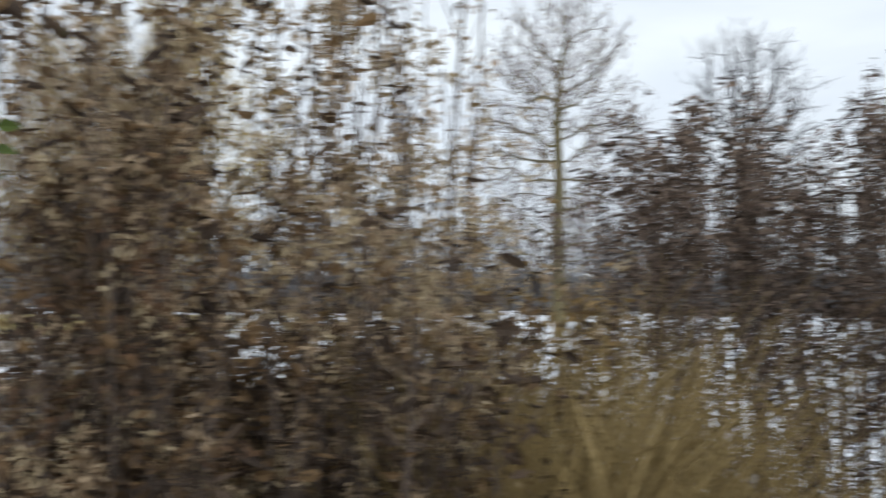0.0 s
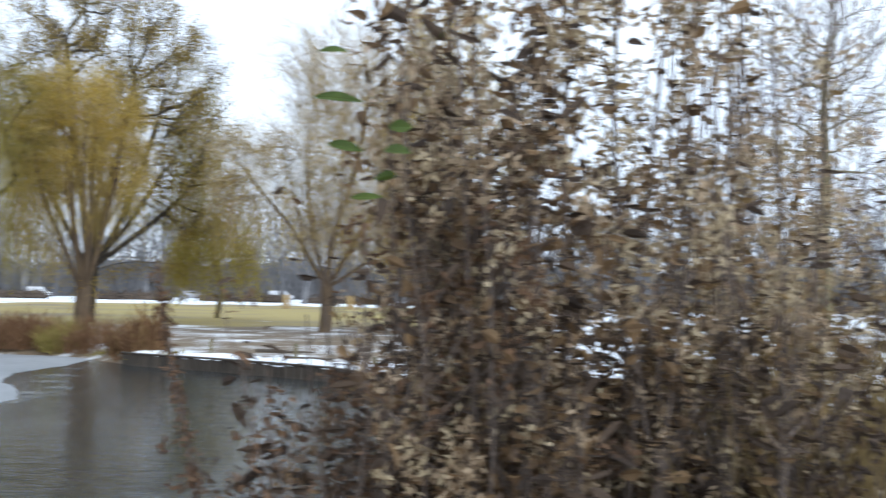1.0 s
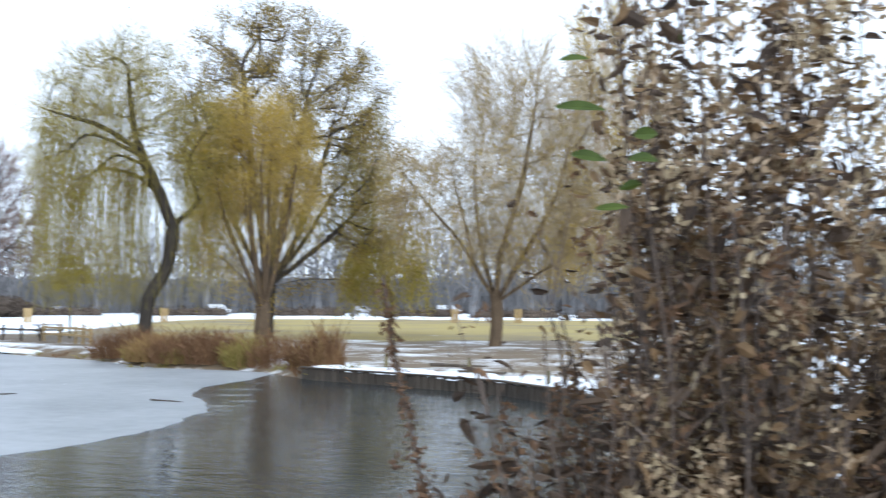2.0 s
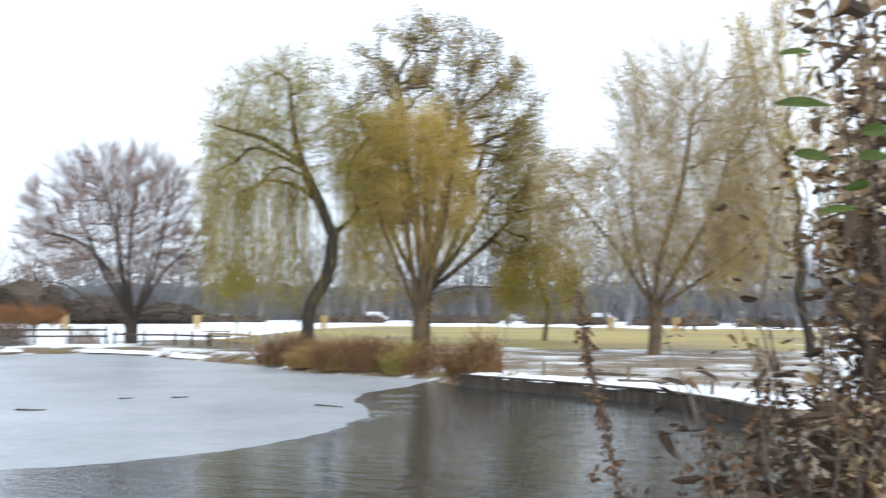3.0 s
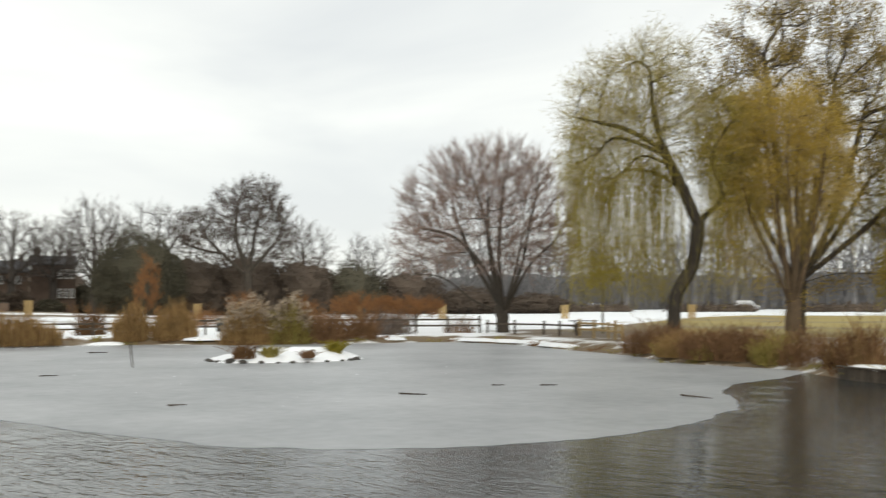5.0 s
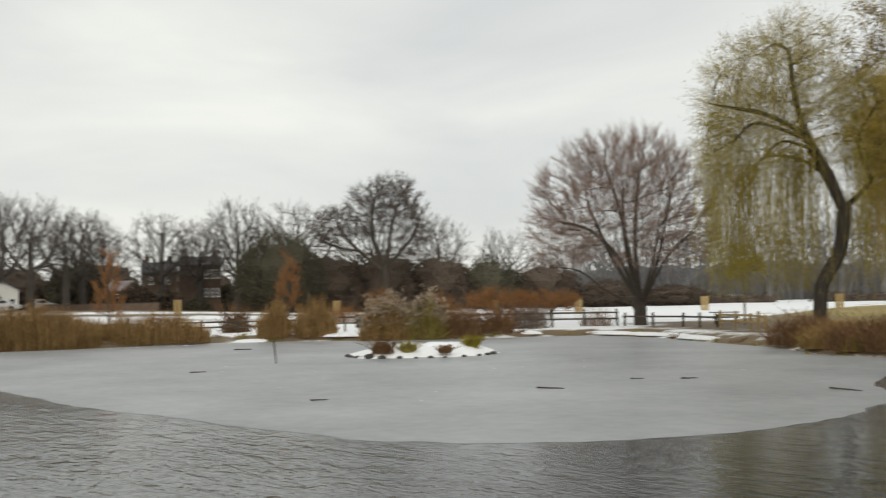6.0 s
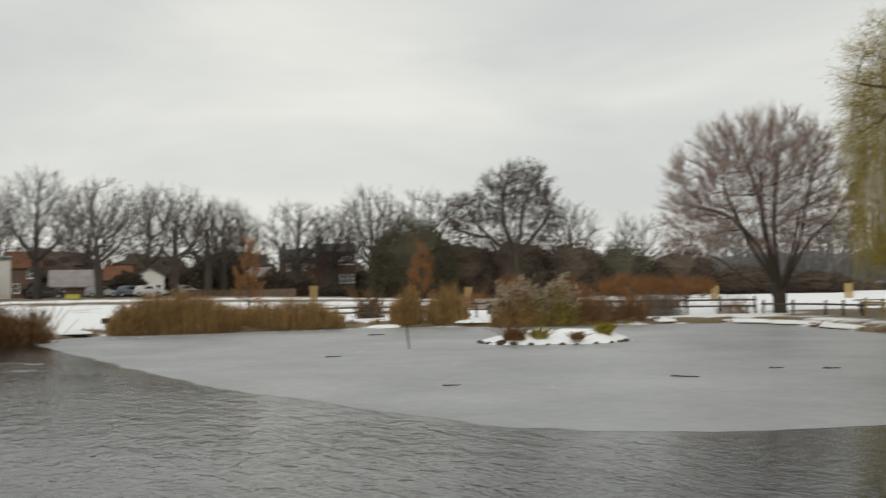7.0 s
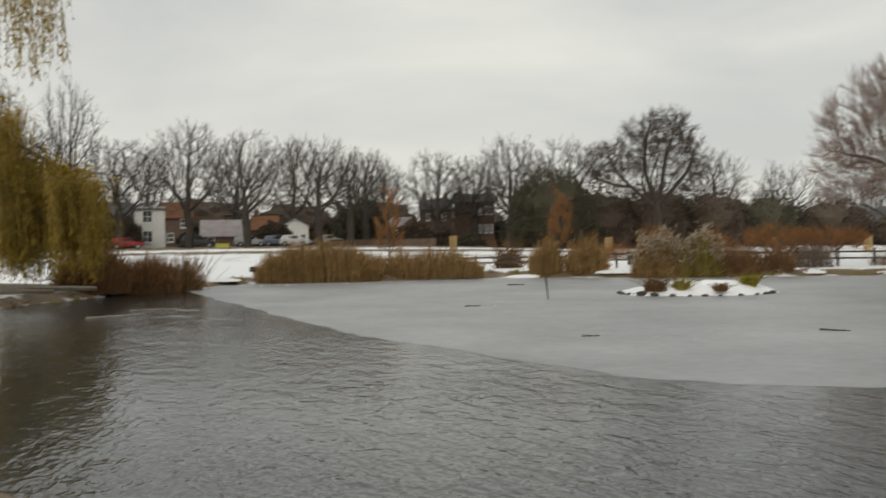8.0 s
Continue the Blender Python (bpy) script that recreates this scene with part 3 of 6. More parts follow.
# where the snow lies: deep on the western field, patchy on the grass to the north, a white strip far back
AZ = np.degrees(np.arctan2(-X, Y))
R = np.hypot(X, Y)
snow = 0.62 + 0.0 * X
north = ease((53 - AZ) / 12) * ease((AZ - 8) / 6)
field_edge = 130 - 62 * ease((AZ - 33) / 10)
meadow = np.where(R < 56, 0.36, np.where(R < 66, 0.20, 0.04 + 0.76 * ease((R - field_edge) / 5) - 0.35 * ease((R - field_edge - 9) / 3) * ease((field_edge + 18 - R) / 3)))
bank = np.where(S < 2.2, 0.52, meadow)
snow = snow * (1 - north) + bank * north
west = ease((AZ - 45) / 8) * ease((R - 88) / 18)
snow = snow * (1 - west) + west * (0.52 + 0.30 * np.sin(R * 0.42 + AZ * 0.05))
park = ease((-X - 112) / 14) * ease((75 - Y) / 30)
snow = snow * (1 - park) + 0.22 * park
east = ease((8 - AZ) / 6)
snow = snow * (1 - east) + east * np.where(R < 6, 0.2, 0.74)
snow = snow * ease((R - 6) / 4) * (1 - 0.9 * ease((AZ - 1) / 3) * ease((26 - R) / 4))
snow = snow + 0.2 * ease((AZ - 44) / 4) * ease((S - 1.2) / 1.0) * ease((86 - R) / 10)
snow = np.where((S > 0) & (S < 0.9) & (AZ > 20), snow * 0.4, snow)

GROUND = bpy.data.materials.new("snowy_grass")
GROUND.use_nodes = True
nt = GROUND.node_tree
pb = nt.nodes["Principled BSDF"]


def gnode(kind, op=None, **sets):
    n = nt.nodes.new(kind)
    if op:
        n.operation = op
    for k, v in sets.items():
        n.inputs[k].default_value = v
    return n


gco = gnode("ShaderNodeTexCoord")
lay = gnode("ShaderNodeAttribute")
lay.attribute_name = "snow"
n1 = gnode("ShaderNodeTexNoise", Scale=0.35, Detail=6.0, Roughness=0.62)
n2 = gnode("ShaderNodeTexNoise", Scale=5.0, Detail=4.0)
n3 = gnode("ShaderNodeTexNoise", Scale=0.09, Detail=3.0)
for n in (n1, n2, n3):
    nt.links.new(gco.outputs["Object"], n.inputs["Vector"])
sum1 = gnode("ShaderNodeMath", "ADD")
nt.links.new(lay.outputs["Fac"], sum1.inputs[0])
nt.links.new(n1.outputs["Fac"], sum1.inputs[1])
sum2 = gnode("ShaderNodeMath", "MULTIPLY_ADD")
nt.links.new(n2.outputs["Fac"], sum2.inputs[0])
sum2.inputs[1].default_value = 0.30
nt.links.new(sum1.outputs[0], sum2.inputs[2])
cut = gnode("ShaderNodeMapRange")
cut.inputs["From Min"].default_value, cut.inputs["From Max"].default_value = 1.0, 1.24
nt.links.new(sum2.outputs[0], cut.inputs["Value"])
turf = gnode("ShaderNodeMix")
turf.data_type = "RGBA"
turf.inputs["A"].default_value, turf.inputs["B"].default_value = (0.16, 0.115, 0.066, 1), (0.31, 0.235, 0.052, 1)
turf_mix = gnode("ShaderNodeMapRange")
turf_mix.inputs["From Min"].default_value, turf_mix.inputs["From Max"].default_value = 0.40, 0.66
turf_sum = gnode("ShaderNodeMath", "MULTIPLY_ADD")
nt.links.new(n2.outputs["Fac"], turf_sum.inputs[0])
turf_sum.inputs[1].default_value = 0.25
nt.links.new(n3.outputs["Fac"], turf_sum.inputs[2])
worn = gnode("ShaderNodeAttribute")
worn.attribute_name = "mud"
worn_sub = gnode("ShaderNodeMath", "MULTIPLY_ADD")
nt.links.new(worn.outputs["Fac"], worn_sub.inputs[0])
worn_sub.inputs[1].default_value = -0.4
nt.links.new(turf_sum.outputs[0], worn_sub.inputs[2])
nt.links.new(worn_sub.outputs[0], turf_mix.inputs["Value"])
nt.links.new(turf_mix.outputs[0], turf.inputs["Factor"])
cover = gnode("ShaderNodeMix")
cover.data_type = "RGBA"
cover.inputs["B"].default_value = (0.86, 0.88, 0.90, 1)
nt.links.new(cut.outputs[0], cover.inputs["Factor"])
nt.links.new(turf.outputs["Result"], cover.inputs["A"])
nt.links.new(cover.outputs["Result"], pb.inputs["Base Color"])
pb.inputs["Roughness"].default_value = 0.75
gbump = gnode("ShaderNodeBump", Strength=0.6, Distance=0.06)
nt.links.new(sum2.outputs[0], gbump.inputs["Height"])
nt.links.new(gbump.outputs[0], pb.inputs["Normal"])

ground = part("ground", (np.stack([X.ravel(), Y.ravel(), Z.ravel()], 1), quads), GROUND)
tagged(ground, "winter grass under patchy thin snow round the pond", "ground", kind="structure")
att = ground.data.attributes.new("snow", "FLOAT", "POINT")
att.data.foreach_set("value", snow.ravel().astype(np.float32))
mud = np.clip(ease((11 - R) / 3) + ease((2.6 - S) / 1.2) + north * ease((58 - R) / 8) + 0.35 * (1 - north) + 0.55 * ease((AZ - 36) / 5), 0, 1)
att = ground.data.attributes.new("mud", "FLOAT", "POINT")
att.data.foreach_set("value", mud.ravel().astype(np.float32))
for p in ground.data.polygons:
    p.use_smooth = True

# open water, dark and wind-rippled
WATER = bpy.data.materials.new("pond_water")
WATER.use_nodes = True
nt = WATER.node_tree
pb = nt.nodes["Principled BSDF"]
pb.inputs["Base Color"].default_value = (0.030, 0.034, 0.033, 1)
pb.inputs["Roughness"].default_value = 0.10
pb.inputs["IOR"].default_value = 1.33
wco = gnode("ShaderNodeTexCoord")
wmap = gnode("ShaderNodeMapping")
wmap.inputs["Rotation"].default_value = (0, 0, radians(-35))
wmap.inputs["Scale"].default_value = (1.0, 2.4, 1.0)
nt.links.new(wco.outputs["Object"], wmap.inputs["Vector"])
w1 = gnode("ShaderNodeTexNoise", Scale=1.1, Detail=3.0, Distortion=0.6)
w2 = gnode("ShaderNodeTexNoise", Scale=4.2, Detail=2.0, Distortion=0.3)
calm = gnode("ShaderNodeTexNoise", Scale=0.11, Detail=2.0)
for n in (w1, w2):
    nt.links.new(wmap.outputs[0], n.inputs["Vector"])
nt.links.new(wco.outputs["Object"], calm.inputs["Vector"])
wsum = gnode("ShaderNodeMath", "MULTIPLY_ADD")
nt.links.new(w2.outputs["Fac"], wsum.inputs[0])
wsum.inputs[1].default_value = 0.45
nt.links.new(w1.outputs["Fac"], wsum.inputs[2])
calm_r = gnode("ShaderNodeMapRange")
calm_r.inputs["From Min"].default_value, calm_r.inputs["From Max"].default_value = 0.38, 0.62
calm_r.inputs["To Min"].default_value, calm_r.inputs["To Max"].default_value = 0.16, 0.42
nt.links.new(calm.outputs["Fac"], calm_r.inputs["Value"])
wbump = gnode("ShaderNodeBump", Distance=0.10)
nt.links.new(calm_r.outputs[0], wbump.inputs["Strength"])
nt.links.new(wsum.outputs[0], wbump.inputs["Height"])
nt.links.new(wbump.outputs[0], pb.inputs["Normal"])
water = part("water", (np.array([(-62, -14, 0), (4, -14, 0), (4, 44, 0), (-62, 44, 0)], float), [(0, 1, 2, 3)]), WATER)
tagged(water, "dark rippled open pond water", "water", kind="structure")

# the ice: a thin grey sheet whose free edge curves from the western reeds round to the northern bank
ICE = bpy.data.materials.new("pond_ice")
ICE.use_nodes = True
nt = ICE.node_tree
pb = nt.nodes["Principled BSDF"]
ico = gnode("ShaderNodeTexCoord")
i1 = gnode("ShaderNodeTexNoise", Scale=0.22, Detail=6.0, Roughness=0.6)
i2 = gnode("ShaderNodeTexNoise", Scale=2.6, Detail=5.0)
i3 = gnode("ShaderNodeTexVoronoi", Scale=0.35)
i3.feature = "DISTANCE_TO_EDGE"
for n in (i1, i2, i3):
    nt.links.new(ico.outputs["Object"], n.inputs["Vector"])
isum = gnode("ShaderNodeMath", "MULTIPLY_ADD")
nt.links.new(i2.outputs["Fac"], isum.inputs[0])
isum.inputs[1].default_value = 0.4
nt.links.new(i1.outputs["Fac"], isum.inputs[2])
imap = gnode("ShaderNodeMapRange")
imap.inputs["From Min"].default_value, imap.inputs["From Max"].default_value = 0.5, 0.95
nt.links.new(isum.outputs[0], imap.inputs["Value"])
icol = gnode("ShaderNodeMix")
icol.data_type = "RGBA"
icol.inputs["A"].default_value, icol.inputs["B"].default_value = (0.225, 0.235, 0.245, 1), (0.39, 0.40, 0.41, 1)
nt.links.new(imap.outputs[0], icol.inputs["Factor"])
nt.links.new(icol.outputs["Result"], pb.inputs["Base Color"])
pb.inputs["Roughness"].default_value = 0.42
pb.inputs["Specular IOR Level"].default_value = 0.35
ibump = gnode("ShaderNodeBump", Strength=0.25, Distance=0.02)
nt.links.new(isum.outputs[0], ibump.inputs["Height"])
nt.links.new(ibump.outputs[0], pb.inputs["Normal"])

ICE_THIN = material("ice_wet_thin", (0.06, 0.065, 0.068), (0.16, 0.165, 0.17), 1.4, rough=0.22, bump=0.1, spec=0.4)
ICE_EDGE = [(-52, 4.6), (-44, 4.8), (-36.7, 5.3), (-30.7, 5.7), (-25, 6.1), (-21, 7), (-17, 7.8), (-14.8, 8.7), (-13.3, 10), (-12.2, 12.3), (-11.9, 15), (-12.7, 18), (-14, 20.6),
            (-15.9, 22.6), (-17, 25.6), (-17.8, 29), (-20, 34)]


def slab(name, outline, z0, z1, mat, label, category="ice", kind=""):
    n = len(outline)
    v = np.concatenate([np.c_[outline, np.full(n, z1)], np.c_[outline, np.full(n, z0)]])
    f = [list(range(n)), list(range(2 * n - 1, n - 1, -1))] + [[k, k + n, (k + 1) % n + n, (k + 1) % n] for k in range(n)]
    return tagged(part(name, (v, f), mat), label, category, kind=kind)


edge = smooth_loop(ICE_EDGE + [(-30, 44), (-50, 46), (-62, 36), (-64, 18), (-62, 6)], 14)
wobble = np.array([[noise.noise(Vector((a * 0.5, b * 0.5, 1))) * 0.22 + noise.noise(Vector((a * 1.7, b * 1.7, 4))) * 0.12,
                    noise.noise(Vector((a * 0.5, b * 0.5, 9))) * 0.22 + noise.noise(Vector((a * 1.7, b * 1.7, 7))) * 0.12] for a, b in edge])
slab("ice", (edge + wobble)[::-1], -0.02, 0.005, ICE, "thin grey frosted ice sheet on the pond", kind="structure")

# broken plates of thinner ice along the free edge
rng = np.random.default_rng(9)
for x, y, r in ((-12.9, 18.7, 0.35), (-13.0, 19.6, 0.22), (-13.5, 20.4, 0.4), (-13.7, 21.6, 0.3), (-14.8, 22.9, 0.36), (-15.6, 24.4, 0.4), (-16.5, 26.6, 0.3), (-12.2, 16.4, 0.25), (-33.6, 2.6, 0.4), (-36.6, 3.2, 0.5), (-31.6, 3.6, 0.3)):
    an = (np.arange(11) + rng.uniform(-0.35, 0.35, 11)) * 2 * math.pi / 11
    rad = r * rng.uniform(0.5, 1.35, 11)
    slab("ice_plate", np.stack([x + np.cos(an) * rad * 1.3, y + np.sin(an) * rad], 1), -0.012, 0.003, ICE_THIN, "thin wet plate of broken ice on the water", "ice plate")
crumbs = []
for k in range(70):
    x, y = (-54.0 + rng.uniform(-0.6, 0.6), rng.uniform(8, 24)) if k < 34 else (rng.uniform(-46, -20), rng.uniform(11, 26))
    r = rng.uniform(0.03, 0.08) if k < 34 else rng.uniform(0.012, 0.035)
    an = np.arange(6) * math.pi / 3
    ring = np.stack([x + np.cos(an) * r * rng.uniform(0.7, 1.5, 6), y + np.sin(an) * r * rng.uniform(0.7, 1.5, 6), np.full(6, 0.003)], 1)
    crumbs.append((np.concatenate([ring, [[x, y, 0.005 + r * 0.4]]]), np.array([[q, (q + 1) % 6, 6] for q in range(6)])))
tagged(part("snow_crumbs", joined(*crumbs), SNOW), "small white crumbs of snow scattered on the ice", "snow", kind="stuff")
rng = np.random.default_rng(11)

# ---- the timber-faced bank and its snow ----
WALL_LINE = [(-16.2, 28.75), (-15.5, 28.25), (-12.8, 27.35), (-10.6, 26.4), (-8.6, 25.45), (-6.6, 23.6), (-5.2, 21.8)]
bank_wall = thing("bank_revetment", "dark wet vertical timber boards facing the pond bank", "revetment", kind="structure")
board_a = part("board", box_bm(-0.115, 0.115, -0.04, 0.04, -0.4, 0.35, bevel=0.008), WOOD_DARK, bank_wall)
count = 0
for (ax, ay), (bx, by) in zip(WALL_LINE, WALL_LINE[1:]):
    length = math.hypot(bx - ax, by - ay)
    ang = math.degrees(math.atan2(by - ay, bx - ax))
    steps = int(length / 0.25)
    for k in range(steps):
        f = (k + 0.5) / steps
        ob = board_a if count == 0 else new("board", board_a.data)
        ob.parent = bank_wall
        ob.matrix_basis = pose(ax + (bx - ax) * f, ay + (by - ay) * f, rng.uniform(-0.06, 0.02), rng.uniform(-3, 3), rng.uniform(-1.5, 1.5), ang + rng.uniform(-2, 2))
        count += 1
    cap = box_bm(-length / 2, length / 2, -0.07, 0.07, 0.33, 0.38, bevel=0.012)
    ob = part("capping_rail", cap, WOOD_DARK, bank_wall)
    ob.matrix_basis = pose((ax + bx) / 2, (ay + by) / 2, 0, 0, 0, ang)


def snow_drift(name, x, y, w, d, h, az, label, seed, at_z=None):
    """A low lumpy heap of snow with an uneven rim."""
    n, m = 36, 9
    r = np.random.default_rng(seed)
    ph = r.uniform(0, 6, 6)
    v = [(0, 0, h)]
    for k in range(1, m + 1):
        for a in np.arange(n) * 2 * math.pi / n:
            rim = 1 + 0.14 * math.sin(2 * a + ph[0]) + 0.11 * math.sin(3 * a + ph[1]) + 0.08 * math.sin(7 * a + ph[2])
            q = k / m
            zz = h * (1 - q ** 2.6) * (1 + 0.25 * math.sin(5 * a + ph[3] + 4 * q) * q) - (0.08 if k == m else 0)
            v.append((math.cos(a) * w / 2 * q * rim, math.sin(a) * d / 2 * q * rim, zz))
    f = [(0, 1 + k, 1 + (k + 1) % n) for k in range(n)]
    for k in range(m - 1):
        f += [(1 + k * n + q, 1 + (k + 1) * n + q, 1 + (k + 1) * n + (q + 1) % n, 1 + k * n + (q + 1) % n) for q in range(n)]
    ob = part(name, (np.array(v), f), SNOW)
    ob.matrix_basis = pose(x, y, gz(x, y) if at_z is None else at_z, 0, 0, az)
    for p in ob.data.polygons:
        p.use_smooth = True
    return tagged(ob, label, "snow")


for k, (x, y, w, d, az) in enumerate([(-15.6, 29.2, 2.4, 0.9, -34), (-12.9, 28.3, 3.4, 1.5, -20), (-10.4, 27.4, 2.6, 2.0, -24), (-8.0, 26.4, 3.0, 1.8, -30), (-5.9, 24.3, 3.0, 1.6, -46)]):
    snow_drift("snow_patch", x, y, w, d, 0.06, az, "wet white snow lying behind the timber bank edge", 50 + k, at_z=0.36)
for k, (x, y, w, d, az) in enumerate([
                                      (-43.2, 38.8, 4.4, 0.9, 8), (-40.6, 38.9, 3.0, 0.9, 0), (-38.2, 38.4, 4.0, 0.9, -14), (-35.2, 37.1, 4.0, 1.0, -24), (-56.6, 6.6, 2.6, 1.6, 60), (-54.7, 23.2, 2.2, 1.1, 70),
                                      (-52.0, 27.4, 2.6, 1.3, 55), (-46.6, 35.9, 1.6, 0.7, 60)]):
    snow_drift("snow_patch", x, y, w, d, 0.09, az, "wet white snow lying along the pond bank", k)

# ---- the islet ----
islet = thing("islet", "small snow-covered islet frozen into the pond ice", "islet", at=facing(-35.9, 22.3))
n, m = 40, 8
v = [(0, 0, 0.40)]
for k in range(1, m + 1):
    for q in range(n):
        a = q * 2 * math.pi / n
        f = k / m
        rim = 1 + 0.10 * math.sin(2 * a + 1) + 0.07 * math.sin(5 * a) + 0.05 * math.sin(11 * a + 2) + 0.04 * math.sin(17 * a)
        v.append((math.cos(a) * 2.85 * f * rim, math.sin(a) * 2.4 * f * rim, 0.40 * (1 - f ** 3.2) * (1 + 0.28 * math.sin(3 * a + f * 3) + 0.12 * math.sin(9 * a + 2) * f) - 0.05 * (k == m)))
f = [(0, 1 + k, 1 + (k + 1) % n) for k in range(n)]
for k in range(m - 1):
    f += [(1 + k * n + q, 1 + (k + 1) * n + q, 1 + (k + 1) * n + (q + 1) % n, 1 + k * n + (q + 1) % n) for q in range(n)]
mound = part("snow_cover", (np.array(v), f), SNOW, islet)
for p in mound.data.polygons:
    p.use_smooth = True


def stone_bm(r, seed, flat=0.6):
    bm = bmesh.new()
    bmesh.ops.create_icosphere(bm, subdivisions=2, radius=r)
    for vert in bm.verts:
        vert.co *= 1 + 0.3 * noise.noise(vert.co * (1.6 / r) + Vector((seed, 0, 0)))
        vert.co.z *= flat
    return bm


for k, (f, r) in enumerate(((0.02, 0.12), (0.06, 0.10), (0.10, 0.14), (0.13, 0.07), (0.18, 0.11), (0.22, 0.09), (0.27, 0.26), (0.33, 0.17), (0.41, 0.12), (0.48, 0.08), (0.54, 0.12), (0.60, 0.07), (0.69, 0.10), (0.78, 0.09), (0.85, 0.12), (0.93, 0.16), (0.965, 0.10), (0.99, 0.12))):
    a = -math.pi * (1 - f)
    st = part("stone", stone_bm(r, k), STONE, islet)
    st.matrix_basis = pose(math.cos(a) * 2.88, math.sin(a) * 2.44, 0.03, 0, 0, 40 * k)
rng = np.random.default_rng(5)
for x, y, w, h, mat, lab in ((-1.45, -1.75, 0.8, 0.75, REED_DARK, "dark russet tuft of dead stems on the islet"), (-0.5, -1.6, 0.5, 0.65, GRASS, "yellow-green tuft of sedge on the islet"),
                             (0.9, -1.9, 0.45, 0.4, REED_RED, "small russet tuft on the islet snow"), (2.0, -0.3, 0.5, 0.8, LEAF_LIME, "bright yellow-green tuft on the islet")):
    p = facing(-35.9, 22.3) @ Vector((x, y, 0.12))
    brush(rng, "grass_tuft", w, w * 0.8, h, 140, mat, lab, "tuft", facing(p.x, p.y, 0.28), lean=0.35, blade_w=0.035, curve=0.5)


# ---- sticks and logs frozen in ----
def branch_thing(name, x, y, length, r, turn, tilt, label, z=0.03, bend=0.12, seed=0, category="branch", mat=WOOD_DARK):
    r_ = np.random.default_rng(seed)
    s = np.linspace(-0.5, 0.5, 7)
    pts = np.stack([s * length, r_.normal(size=7) * bend * length * 0.4, np.zeros(7)], 1)
    ob = part(name, strands(pts[None], np.array([r]), np.array([r * 0.55]), 6), mat)
    ob.matrix_basis = facing(x, y, z, turn) @ pose(0, 0, 0, 0, tilt, 0)
    return tagged(ob, label, category)


branch_thing("branch", -20.3, 16.3, 0.66, 0.024, 8, 3, "dark waterlogged branch frozen on the ice", seed=1)
branch_thing("branch", -20.0, 20.7, 0.42, 0.022, 2, 0, "short dark branch frozen on the ice", seed=2)
branch_thing("branch", -21.7, 10.8, 0.38, 0.02, 5, 0, "thin brown branch frozen on the ice", seed=3)
branch_thing("branch", -33.0, 12.1, 0.5, 0.022, 4, 0, "dark branch lying on the ice", seed=4)
branch_thing("branch", -15.2, 20.7, 0.75, 0.024, -20, 4, "dark branch frozen at the edge of the ice", seed=5)
branch_thing("branch", -20.9, 19.7, 0.35, 0.018, -4, 0, "thin branch lying on the ice", seed=6)
branch_thing("branch", -46.5, 19.2, 0.8, 0.03, 0, 0, "dark branch lying on the ice", seed=7)
branch_thing("log", -11.7, 30.4, 1.8, 0.06, 14, 3, "dark fallen limb lying on the snowy bank", z=gz(-11.7, 30.4) + 0.05, seed=31, category="log")
branch_thing("log", -9.9, 27.6, 1.4, 0.06, 18, 2, "dark fallen limb lying on the snowy bank", z=gz(-9.9, 27.6) + 0.05, seed=32, category="log")
branch_thing("branch", -34.6, 0.9, 2.0, 0.04, 30, 0, "pale bare branch afloat off the western bank", z=0.02, seed=33, mat=WOOD_GREY)
branch_thing("branch", -37.2, 2.2, 1.6, 0.03, 4, 0, "pale bare branch afloat off the western bank", z=0.02, seed=34, mat=WOOD_GREY)
branch_thing("stake", -35.4, 15.85, 0.95, 0.035, 0, 84, "thin dark stake standing in the pond ice", z=0.36, bend=0.01, seed=8, category="stake")


# ---- the large trees on the northern bank ----
rng = np.random.default_rng(21)


def stand(x, y):
    return facing(x, y, gz(x, y) - 0.05)


